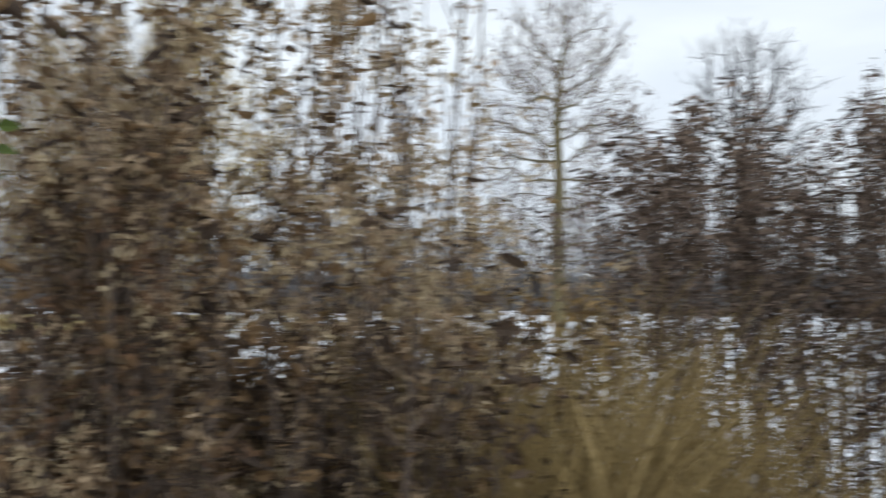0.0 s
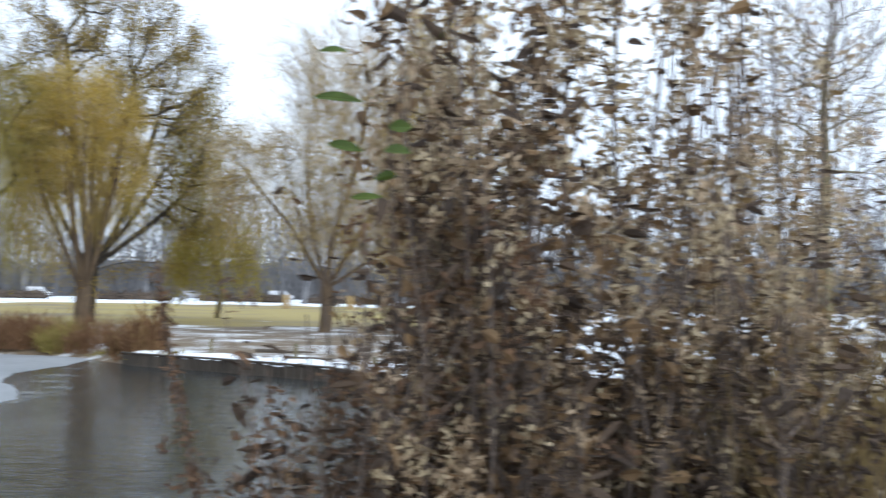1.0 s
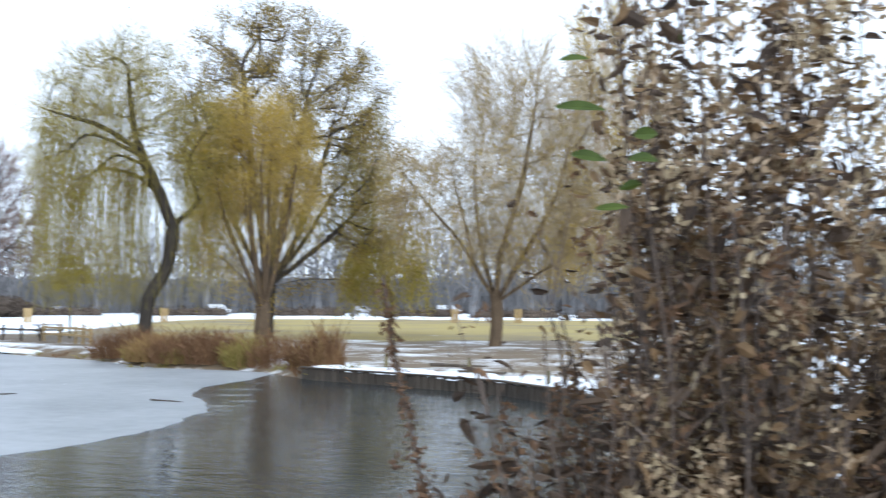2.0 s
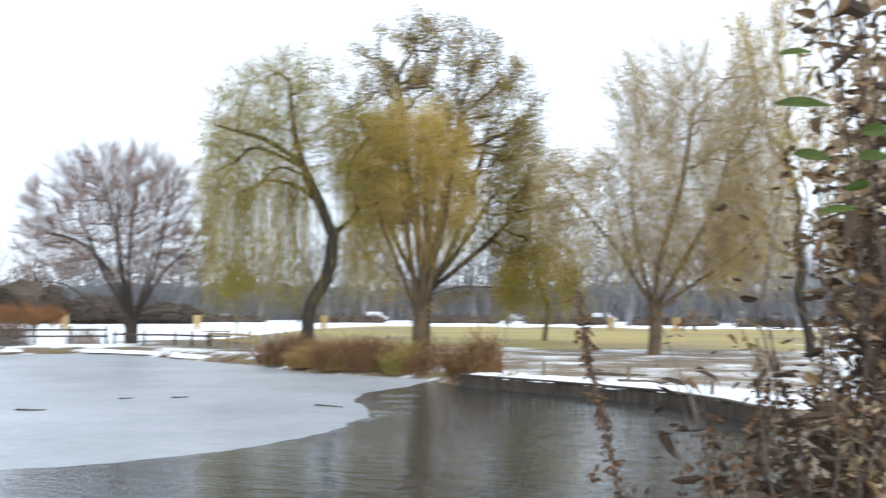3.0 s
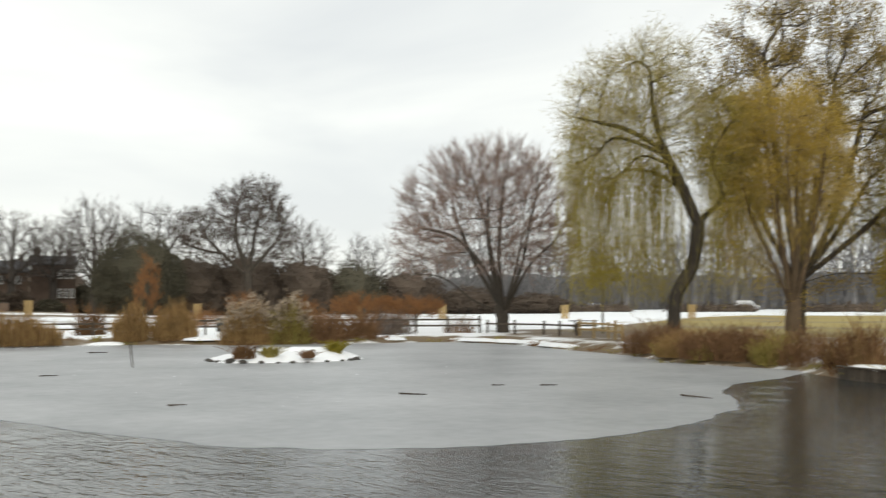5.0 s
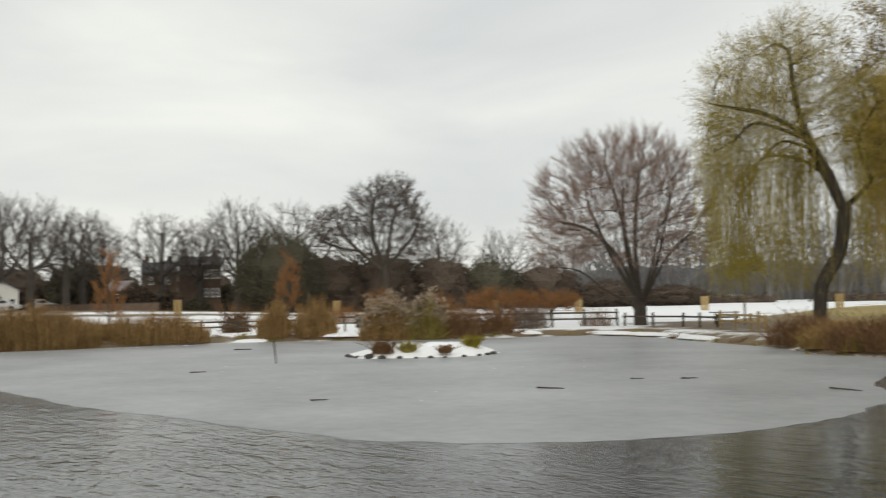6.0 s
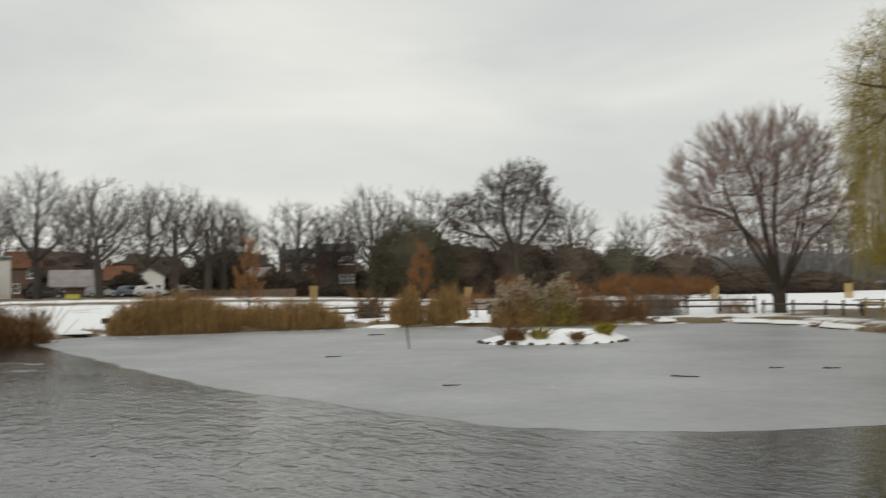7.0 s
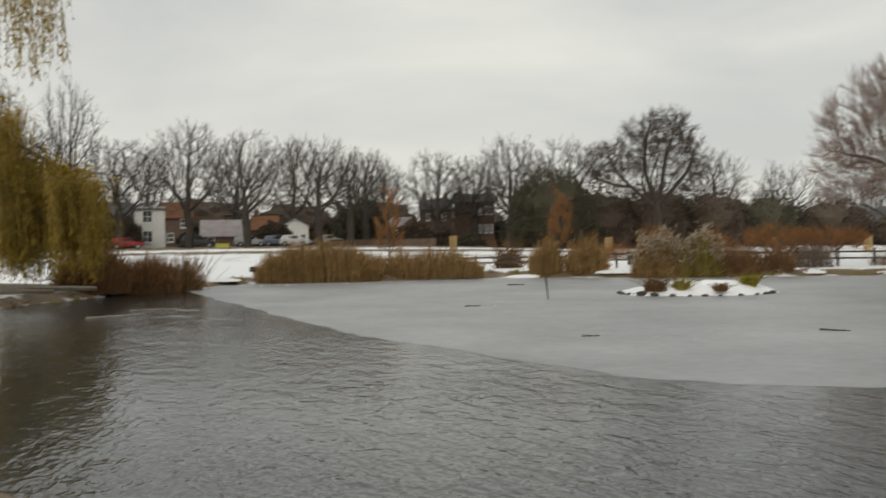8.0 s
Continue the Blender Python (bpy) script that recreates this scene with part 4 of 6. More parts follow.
bare_tree(rng, [(-1.6, 0, 10.4, 3.0, 2.8, 3.0), (-3.3, 0, 8.9, 1.7, 2.2, 2.2), (2.0, 0, 9.4, 1.8, 2.2, 2.4), (-0.6, 0, 12.6, 2.0, 2.0, 1.6)],
          bough((-0.1, 0, 0), (0.0, 0, 1.1), (0.12, 0, 2.2), (0.85, 0, 3.5), (1.05, 0, 4.6), (1.15, 0, 5.5)), 0.31, 900, 0.38, 3, 0.9, 0.007, BARK, TWIG_OLIVE, 0.08,
          "tall weeping willow with a crooked trunk and pale olive withies", -0.10, stand(-30.4, 39.6), "", 9000, LEAF_LIME, 0.12, flat=13, wild=0.30, power=0.57, reach=5.0, tip=0.16, skin=0.34, outward=0.6,
          name="willow_tree", leaf_w=0.28, slip_w=1.5, clumps=700, clump_r=0.4, curtains=((-5.4, -3.8, 1.4, 20), (-4.0, -0.4, 1.4, 44), (-3.4, 0.4, 1.3, 56, 8.6), (0.8, 4.0, 1.5, 34)), hang_mat=LEAF_LIME, hang_leaf=(0.15, 0.024), hang_per=17,
          stems=[bough((1.0, 0.0, 5.7), (0.5, 0.1, 7.0), (-0.4, 0.2, 9.0), (-0.8, 0.1, 11.0), (-0.9, 0, 12.4)), bough((1.5, -0.1, 5.8), (2.2, -0.3, 6.6), (1.8, -0.4, 8.4), (2.4, -0.4, 9.6)),
                 bough((-0.4, 0.0, 8.9), (-2.0, -0.5, 9.8), (-3.2, -0.8, 10.1), (-4.4, -0.9, 10.4)), bough((-0.3, -0.2, 8.6), (-1.5, -0.9, 9.1), (-2.6, -1.2, 9.3), (-3.4, -1.3, 8.5)),
                 bough((0.0, -0.2, 8.1), (-1.3, -0.9, 8.5), (-2.2, -1.2, 7.7)), bough((0.6, 0.5, 6.9), (-0.6, 1.4, 7.9), (-2.0, 1.8, 8.2), (-3.0, 1.9, 7.6)), bough((2.2, 0.2, 6.6), (3.0, 0.8, 7.6), (3.3, 1.0, 8.8))])

bare_tree(rng, [(-0.4, 0, 8.6, 2.5, 2.5, 3.0), (-1.9, 0, 7.4, 1.3, 1.8, 2.2), (1.3, 0, 7.9, 1.4, 1.8, 2.4)], bough((0, 0, 0), (0.02, 0, 0.8), (0.1, 0, 1.8)), 0.36, 620, 0.38, 3, 1.05, 0.0085,
          BARK_BROWN, TWIG_GOLD, 0.30, "golden willow with many steep stems fanning from a short trunk", -0.05, stand(-26.6, 43.2), "", 24000, LEAF_GOLD, 0.125, flat=16, wild=0.14, power=0.62, reach=4.5, tip=0.13, outward=0.45,
          name="willow_tree", leaf_w=0.28, slip_w=1.5, spray=0.32, clumps=1000, clump_r=0.3, curtains=((-3.6, -1.2, 2.4, 26), (-1.2, 2.6, 3.2, 34)), hang_leaf=(0.13, 0.024), hang_per=13,
          stems=[bough((-0.1, 0.1, 1.9), (-0.9, -0.3, 4.0), (-1.7, -0.6, 5.9), (-2.1, -0.7, 7.8)), bough((0, -0.1, 2.0), (-0.35, -0.4, 4.3), (-0.7, -0.6, 6.7), (-1.0, -0.7, 9.4), (-1.2, -0.7, 11.0)),
                 bough((0.15, 0.1, 2.0), (0.3, -0.1, 4.6), (0.35, -0.2, 7.2), (0.4, -0.2, 9.9)), bough((0.2, 0, 1.9), (0.8, -0.3, 4.3), (1.3, -0.5, 6.7), (1.6, -0.6, 9.1)), bough((-0.1, 0.1, 1.8), (-0.7, 0.3, 3.0), (-2.1, 0.6, 4.3), (-3.1, 0.8, 5.1)),
                 bough((0, 0.2, 1.9), (-0.4, 0.9, 4.4), (-0.6, 1.4, 7.0), (-0.7, 1.6, 9.2)), bough((0.2, 0.2, 1.9), (0.7, 0.9, 4.2), (1.0, 1.4, 6.6), (1.2, 1.6, 8.6)), bough((0.1, -0.1, 1.9), (0.1, -1.0, 4.0), (0, -1.5, 6.4), (-0.1, -1.7, 8.4))])

bare_tree(rng, [(0.9, 0, 12.2, 6.3, 6.0, 6.4), (5.5, 0, 8.6, 3.1, 3.6, 4.8), (-0.8, 0, 16.6, 3.3, 3.4, 2.4)], bough((0, 0, 0), (0, 0, 1.2), (0.1, 0, 2.7)), 0.50, 900, 0.55, 3, 0.85, 0.010,
          BARK, TWIG_GREY, 0.22, "large dome-shaped tree still holding brown and yellow autumn leaves", 0.0, stand(-32.1, 52.5), "", 56000, LEAF_AUTUMN, 0.13, flat=5, skin=0.26, power=0.52, reach=6.5, tip=0.14, wild=0.16,
          clumps=1300, clump_r=0.27, curtains=((1.4, 5.0, 4.2, 54), (5.0, 8.8, 3.2, 80)), hang_mat=LEAF_LIME, hang_twig=TWIG_OLIVE, hang_leaf=(0.14, 0.027), hang_per=14,
          stems=[bough((0.15, 0, 2.9), (1.9, -0.6, 4.3), (3.9, -1.0, 6.0), (5.4, -1.2, 7.6)), bough((0.15, -0.1, 2.8), (2.0, -1.0, 3.3), (3.9, -1.6, 3.3)), bough((0.15, 0.1, 2.9), (2.2, 0.6, 5.6), (4.0, 0.9, 8.6)),
                 bough((0.1, 0, 3.0), (0.9, -0.6, 6.5), (1.7, -1.0, 10.5), (2.3, -1.2, 14.0)), bough((0.1, 0, 3.1), (-0.3, -0.4, 6.5), (-1.0, -0.6, 11.0), (-1.4, -0.6, 15.4)), bough((0, 0.1, 3.0), (-1.6, 0.4, 6.2), (-3.2, 0.6, 10.0), (-4.2, 0.7, 13.2)),
                 bough((0.1, 0.2, 3.0), (0.5, 1.4, 7.0), (0.7, 2.2, 12.0)), bough((0.1, -0.2, 2.9), (0.8, -1.5, 5.0), (2.2, -2.4, 7.6)), bough((0, 0, 2.9), (-1.8, -0.8, 4.8), (-3.6, -1.2, 7.4)), bough((0.1, 0, 3.0), (1.5, 0.2, 5.2), (3.0, 0.3, 9.4), (3.8, 0.3, 12.4))])

bare_tree(rng, [(1.4, 0, 6.8, 4.4, 3.6, 3.8), (-2.8, 0, 7.2, 2.2, 2.2, 2.0), (2.8, 0, 10.6, 2.8, 2.6, 3.4), (0.2, 0, 10.6, 2.2, 2.4, 2.6)], bough((0, 0, 0), (0.1, 0, 0.9), (0.1, 0, 2.1)), 0.29, 900, 0.42, 4, 1.25, 0.008,
          BARK_BROWN, TWIG_STRAW, 0.18, "leaning willow with orange-gold twigs on the muddy bank", -0.06, stand(-15.8, 45.3), "", 7000, LEAF_GOLD, 0.12, flat=11, wild=0.18, power=0.62, reach=5.0, tip=0.13, outward=0.5,
          name="willow_tree", leaf_w=0.28, slip_w=1.5, spray=0.36, clumps=700, clump_r=0.3, curtains=((-5.2, -2.0, 3.0, 36), (-2.0, 2.0, 2.4, 60), (2.0, 6.6, 2.0, 90)), hang_leaf=(0.12, 0.022), hang_per=11,
          stems=[bough((0, 0, 2.3), (-0.5, -0.1, 3.0), (-1.5, -0.3, 4.7), (-2.8, -0.5, 6.2), (-3.9, -0.6, 7.6), (-4.7, -0.6, 8.6)), bough((0.1, 0, 2.3), (0.3, -0.2, 4.2), (1.2, -0.4, 7.2), (1.8, -0.5, 10.5)), bough((0.2, 0, 2.2), (1.2, 0.2, 4.0), (2.6, 0.4, 6.4), (3.4, 0.5, 9.0)),
                 bough((0, 0.1, 2.3), (-0.6, 0.7, 4.6), (-0.9, 1.2, 7.2), (-0.8, 1.4, 9.8)), bough((0.2, -0.1, 2.1), (1.8, -0.7, 3.2), (3.8, -1.1, 4.6), (5.2, -1.2, 6.4)), bough((-0.9, -0.2, 3.7), (-1.3, -0.5, 5.6), (-1.9, -0.6, 7.8))])

willow(rng, [(0, 0, 5.0, 2.6, 2.0, 1.6), (0.8, 0, 6.4, 1.4, 1.4, 1.2)], [(0, 0, 0), (0.1, 0, 0.8), (0.3, 0, 1.7), (0.2, 0, 2.6)], 0.16, 120, 5.0, 0.8, 420, LEAF_LIME, TWIG_GOLD, "small yellow-green weeping willow on the meadow", stand(-29.5, 63.5), bark=BARK_GREEN, step=0.4, leaf_per=18, top_twigs=0.6)

bare_tree(rng, [(-0.6, 0, 8.2, 3.4, 3.2, 4.2), (-1.4, 0, 13.0, 2.2, 2.2, 4.2)], [(0, 0, 0), (0.0, 0, 0.8), (-0.2, 0, 1.6)], 0.24, 420, 0.5, 3, 1.3, 0.009,
          BARK, TWIG_GOLD, 0.5, "slender pale willow with upright straw-coloured twigs", 0.1, stand(-10.2, 50.5), "", 3000, LEAF_GOLD, 0.15, flat=10)

bare_tree(rng, [(-0.9, 0, 6.3, 5.6, 5.4, 5.0), (-0.6, 0, 9.2, 3.4, 3.4, 2.4)], bough((0, 0, 0), (-0.05, 0, 0.5), (-0.02, 0, 1.0)), 0.40, 1600, 0.38, 3, 0.7, 0.0085,
          BARK, TWIG_RED, 0.22, "round-headed bare willow with reddish twigs beside the pond", 0.09, stand(-47.1, 44.7), reach=4.2, outward=1.2, flat=13, power=0.60, wild=0.10, slip=1.15, skin=0.24, low=3.6, tip=0.10, slip_w=1.3, spray=0.26,
          stems=[bough((-0.2, 0, 1.3), (-1.8, -0.5, 2.0), (-3.5, -0.8, 3.3), (-5.3, -0.9, 3.6)), bough((-0.15, 0, 1.5), (-1.1, -0.6, 3.9), (-2.8, -1.0, 5.7), (-4.7, -1.2, 6.3)), bough((-0.1, 0, 1.6), (-0.6, -0.3, 4.6), (-1.1, -0.5, 7.0), (-1.8, -0.6, 9.4)),
                 bough((0.0, 0.1, 1.6), (-0.2, 0.4, 4.3), (-0.1, 0.6, 7.0), (0.2, 0.7, 9.8)), bough((0.15, 0, 1.5), (1.1, -0.3, 3.9), (1.6, -0.5, 6.3), (2.2, -0.6, 8.8)), bough((0.2, 0, 1.4), (1.6, 0.2, 4.0), (3.1, 0.4, 5.5), (3.9, 0.5, 6.8)),
                 bough((-0.1, 0.2, 1.5), (-1.5, 1.5, 3.9), (-2.7, 2.6, 6.6), (-3.2, 3.0, 8.2)), bough((0.1, 0.2, 1.5), (0.9, 1.7, 4.2), (1.4, 3.0, 6.8)), bough((0, -0.2, 1.5), (-0.6, -1.7, 3.8), (-0.8, -3.0, 6.2), (-0.8, -3.5, 8.0))])

# young tree and bush beside the fence
bare_tree(rng, [(0, 0, 3.2, 0.8, 0.8, 1.4)], [(0, 0, 0), (0, 0, 0.8), (0, 0, 1.6)], 0.06, 60, 0.3, 3, 0.5, 0.012, BARK_GREEN, TWIG_GOLD, 0.5, "young willow sapling with a few yellow-green leaves", 0, stand(-40.8, 46.6), "", 500, LEAF_LIME, 0.2)

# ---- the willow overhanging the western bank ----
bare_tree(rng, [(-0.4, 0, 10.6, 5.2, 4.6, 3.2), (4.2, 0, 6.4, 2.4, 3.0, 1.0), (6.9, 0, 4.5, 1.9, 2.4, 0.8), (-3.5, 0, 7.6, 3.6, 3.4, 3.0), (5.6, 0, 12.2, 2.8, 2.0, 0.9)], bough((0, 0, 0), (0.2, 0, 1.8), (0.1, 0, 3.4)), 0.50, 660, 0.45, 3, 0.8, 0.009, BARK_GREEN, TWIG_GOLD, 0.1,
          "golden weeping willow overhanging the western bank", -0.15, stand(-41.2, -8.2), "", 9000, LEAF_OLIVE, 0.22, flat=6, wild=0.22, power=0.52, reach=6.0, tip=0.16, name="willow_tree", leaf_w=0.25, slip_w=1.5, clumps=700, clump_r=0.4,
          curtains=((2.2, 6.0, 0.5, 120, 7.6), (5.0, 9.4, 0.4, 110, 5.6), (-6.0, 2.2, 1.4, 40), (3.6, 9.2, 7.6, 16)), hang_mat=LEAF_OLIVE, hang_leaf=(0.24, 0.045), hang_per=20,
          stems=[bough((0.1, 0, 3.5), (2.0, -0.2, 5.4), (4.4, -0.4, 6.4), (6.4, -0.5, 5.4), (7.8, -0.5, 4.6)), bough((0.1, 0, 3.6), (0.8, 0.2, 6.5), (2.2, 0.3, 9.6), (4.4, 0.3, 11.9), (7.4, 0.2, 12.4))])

# ---- bare trees of the western park: four kinds, repeated with other turns and sizes ----
rng = np.random.default_rng(33)
WEST = "bare trees beyond the western field"
kinds = [
    bare_tree(rng, [(0, 0, 9.6, 4.9, 4.7, 5.2), (0.6, 0, 13.0, 3.1, 3.1, 2.4)], [(0, 0, 0), (0, 0, 1.0), (0.1, 0, 2.0), (0.1, 0, 3.0)], 0.48, 700, 0.6, 1, 1.2, 0.023, flat=9, skin=0.34, wild=0.16, outward=1.0, power=0.58, group=WEST, label="tall bare tree with a dense twiggy crown", at=facing(-134.3, 12.2, 1.4)),
    bare_tree(rng, [(0, 0, 8.4, 5.4, 4.9, 5.0)], [(0, 0, 0), (0, 0, 0.9), (-0.1, 0, 1.8), (-0.1, 0, 2.6)], 0.50, 700, 0.6, 1, 1.2, 0.023, flat=9, skin=0.34, wild=0.16, outward=1.0, power=0.58, group=WEST, label="broad bare tree with spreading upward branches", lift=0.2, at=facing(-128.6, 18.5, 1.4)),
    bare_tree(rng, [(-1.6, 0, 8.6, 3.4, 3.8, 4.4), (2.0, 0, 8.8, 3.4, 3.8, 4.2)], [(0, 0, 0), (0, 0, 1.0), (0, 0, 2.0)], 0.48, 700, 0.6, 1, 1.2, 0.023, flat=9, skin=0.34, wild=0.16, outward=1.0, power=0.58, group=WEST, label="twin-headed bare tree with dark crowded twigs", lift=0.3, at=facing(-132.0, 27.9, 1.4)),
    bare_tree(rng, [(0, 0, 12.0, 3.6, 3.4, 7.4)], [(0, 0, 0), (0, 0, 1.2), (0, 0, 2.4), (0, 0, 3.6), (0, 0, 5.0), (0, 0, 6.5)], 0.42, 600, 0.65, 1, 1.2, 0.023, flat=9, skin=0.34, wild=0.16, outward=1.0, power=0.58, group=WEST, label="tall narrow bare tree with upswept branches", lift=0.5, at=facing(-129.9, -1.5, 1.4)),
]
# bark and twigs both take the haze-paled colour of the far woods
far_kind = bare_tree(rng, [(0, 0, 8.8, 5.0, 4.8, 5.0), (0.4, 0, 12.4, 3.0, 3.0, 2.2)], [(0, 0, 0), (0, 0, 1.0), (0.1, 0, 2.0), (0.1, 0, 2.8)], 0.42, 220, 0.85, 1, 1.9, 0.032, WOOD_HAZED, WOOD_HAZED, flat=7, group=WEST, label="bare tree in the far belt beyond the meadow", lift=0.2, at=facing(-95, 138, 1.4))
kinds.append(far_kind)
for kind, x, y, s, turn in ((1, -134.8, 4.2, 0.95, 40), (2, -168, 22.5, 1.1, 60), (1, -172, 9, 1.15, 210), (0, -170, 32, 1.1, 310), (2, -152, 56, 1.0, 120), (1, -140, 79, 0.95, 15), (2, -134.2, 32.5, 0.9, 190), (1, -151.8, 50.1, 1.02, 100), (0, -138.8, 56.6, 1.0, 80), (1, -153.9, 71.9, 1.22, 200), (0, -134.4, 86.6, 0.9, 150),
                           (3, -138, 99.3, 0.64, 60), (3, -133, -8.5, 1.0, 60), (0, -131, -4.5, 0.9, 250), (1, -140, 36.0, 0.9, 260), (2, -150, 62, 0.95, 20), (0, -158, 43.5, 0.8, 300),
                           (4, -128, 95, 0.75, 20), (4, -122, 108, 0.8, 70), (4, -118, 122, 0.8, 120), (4, -100, 135, 0.9, 300), (4, -88, 142, 0.9, 10), (4, -76, 150, 0.95, 77),
                           (4, -62, 156, 0.95, 160), (4, -50, 160, 1.0, 220), (4, -38, 164, 1.0, 30), (4, -28, 160, 1.0, 130), (4, -16, 156, 0.95, 75), (4, -6, 150, 0.9, 10), (4, 6, 144, 0.9, 50), (4, 22, 136, 0.9, 200),
                           (4, 36, 128, 0.95, 100), (4, 52, 120, 0.95, 330), (4, -110, 131, 0.85, 40), (4, -82, 150, 1.05, 190), (4, -70, 158, 0.85, 260), (4, -56, 150, 0.9, 330), (4, -44, 168, 1.1, 90), (4, -33, 156, 0.85, 170), (4, -22, 166, 1.05, 20), (4, -11, 160, 1.0, 240)):
    copy_thing(kinds[kind], facing(x, y, gz(x, y) - 0.05, turn) @ Matrix.Diagonal((s * 1.08, s * 1.08, s, 1)))

# the great plane tree over the dark evergreens
bare_tree(rng, [(1.4, 0, 13.6, 3.6, 4.0, 4.4), (-1.8, 0, 13.2, 3.2, 3.6, 3.6), (-6.0, 0, 11.0, 3.5, 3.6, 3.0), (3.8, 0, 10.4, 2.4, 3.0, 3.4)], bough((0, 0, 0), (0.1, 0, 2.8), (-0.1, 0, 5.6), gap=0.8), 0.52, 1200, 0.55, 2, 1.0, 0.019,
          BARK, TWIG_GREY, 0.05, "great bare plane tree with hanging seed balls and some dead leaves", -0.02, stand(-121.2, 69.8), "", 15000, LEAF_SCRUB, 0.17, flat=10, wild=0.34, power=0.52, outward=0.7, skin=0.34, clumps=1500, clump_r=0.22,
          stems=[bough((0.1, 0, 6.0), (0.5, 0.4, 8.0), (0.9, 0.7, 11.0), (2.1, 0.9, 15.0)), bough((-0.2, 0, 6.0), (-1.4, -0.5, 9.5), (-1.5, -0.8, 13.0), (-0.9, -0.8, 15.8)), bough((-0.3, 0, 5.4), (-3.0, -0.4, 7.8), (-5.4, -0.6, 10.4), (-6.4, -0.6, 13.0)),
                 bough((-3.0, -0.3, 8.0), (-6.0, 0.5, 8.6), (-8.4, 0.8, 9.6)), bough((0.2, 0, 5.8), (2.0, -0.7, 7.8), (3.9, -1.0, 10.2), (4.6, -1.0, 12.6)), bough((0, 0.2, 5.8), (-0.8, 2.0, 9.0), (0.2, 3.0, 12.4))])

# ---- trees beyond the eastern meadow ----
rng = np.random.default_rng(41)
bare_tree(rng, [(0, 0, 9.8, 4.3, 4.0, 6.6), (0, 0, 14.2, 3.4, 3.2, 4.0)], [(0.05 * math.sin(z), 0, z) for z in np.arange(0, 12, 0.9)], 0.30, 760, 0.5, 2, 1.0, 0.013,
          BARK_GREEN, TWIG_MAUVE, 0.1, "tall bare tree with a straight trunk and sweeping side branches", -0.02, stand(6.4, 54.7), "", 1500, LEAF_AUTUMN, 0.14, reach=5.0, flat=8)
bare_tree(rng, [(0.2, 0, 11.4, 3.4, 3.4, 5.4)], [(0, 0, z) for z in np.arange(0, 9.5, 0.9)], 0.34, 560, 0.5, 2, 1.0, 0.014,
          BARK, TWIG_GREY, 0.3, "bare tree with thick crooked limbs", 0.0, stand(16.8, 57.8), reach=6.0, flat=5)

# ---- evergreens, hedges and scrub behind the field ----
rng = np.random.default_rng(51)
leafy_mass(rng, "evergreen_oak", [(0, 0, 5.0, 5.2, 4.6, 5.6), (-2.6, 0, 4.0, 3.2, 3.4, 4.4), (2.8, 0, 3.8, 3.0, 3.2, 4.4)], 38000, LEAF_EVER, "dark dome-shaped evergreen oak", "tree", stand(-127.4, 57.8), 0.22, stems=False, shell=0.72)
for x, y, w, h, mat, lab in ((-130, 66.5, 5.0, 8.8, LEAF_SCRUB, "dark brown thicket of trees and ivy"), (-128, 73.5, 5.2, 9.2, LEAF_SCRUB, "dark brown thicket of trees and ivy"), (-125, 80.5, 5.0, 8.4, LEAF_SCRUB, "dark brown thicket of trees and ivy"),
                             (-122, 87, 4.6, 7.4, LEAF_EVER, "dark green clump of low evergreens"), (-119, 94.5, 5.0, 6.8, LEAF_SCRUB, "dull green-brown thicket behind the field"), (-113, 101, 4.8, 3.8, LEAF_SCRUB, "dull green-brown thicket behind the field"),
                             (-176, 4, 8.0, 8.5, LEAF_SCRUB, "dark brown thicket behind the houses"), (-178, 18, 8.0, 9.0, LEAF_SCRUB, "dark brown thicket behind the houses"), (-178, 33, 8.0, 8.0, LEAF_SCRUB, "dark brown thicket behind the houses"), (-176, 47, 8.0, 9.0, LEAF_SCRUB, "dark brown thicket behind the houses"), (-172, 62, 8.0, 8.0, LEAF_SCRUB, "dark brown thicket behind the houses"), (-143, 36, 3.6, 6.6, LEAF_EVER, "dark conifer beside the houses"),
                             (-160, 65, 4.0, 5.0, LEAF_EVER, "dark green evergreen clump"), (-146, -3, 4.0, 4.6, LEAF_EVER, "dark evergreen beside the terrace"), (-107, 108, 4.8, 2.8, LEAF_SCRUB, "dull green-brown thicket behind the field"),
                             (-139, 42.6, 2.2, 3.4, LEAF_SCRUB, "tangle of small dark trees before the houses"), (-139, 47.0, 1.6, 2.6, LEAF_SCRUB, "tangle of small dark trees before the houses"), (-146, 24.6, 2.2, 3.2, LEAF_SCRUB, "dark leafless garden trees between the houses"), (-147, 33.0, 2.4, 3.8, LEAF_SCRUB, "dark leafless garden trees between the houses"),
                             (-148, 4.6, 2.4, 4.4, LEAF_SCRUB, "dark leafless garden trees beside the terrace")):
    leafy_mass(rng, "thicket", [(0, 0, h * 0.45, w, w * 0.8, h * 0.55), (-w * 0.5, 0, h * 0.35, w * 0.55, w * 0.6, h * 0.42), (w * 0.55, 0, h * 0.33, w * 0.5, w * 0.6, h * 0.42)], 6500 if x > -150 else 2500, mat, lab, "thicket", stand(x, y), 0.32, shell=0.62)

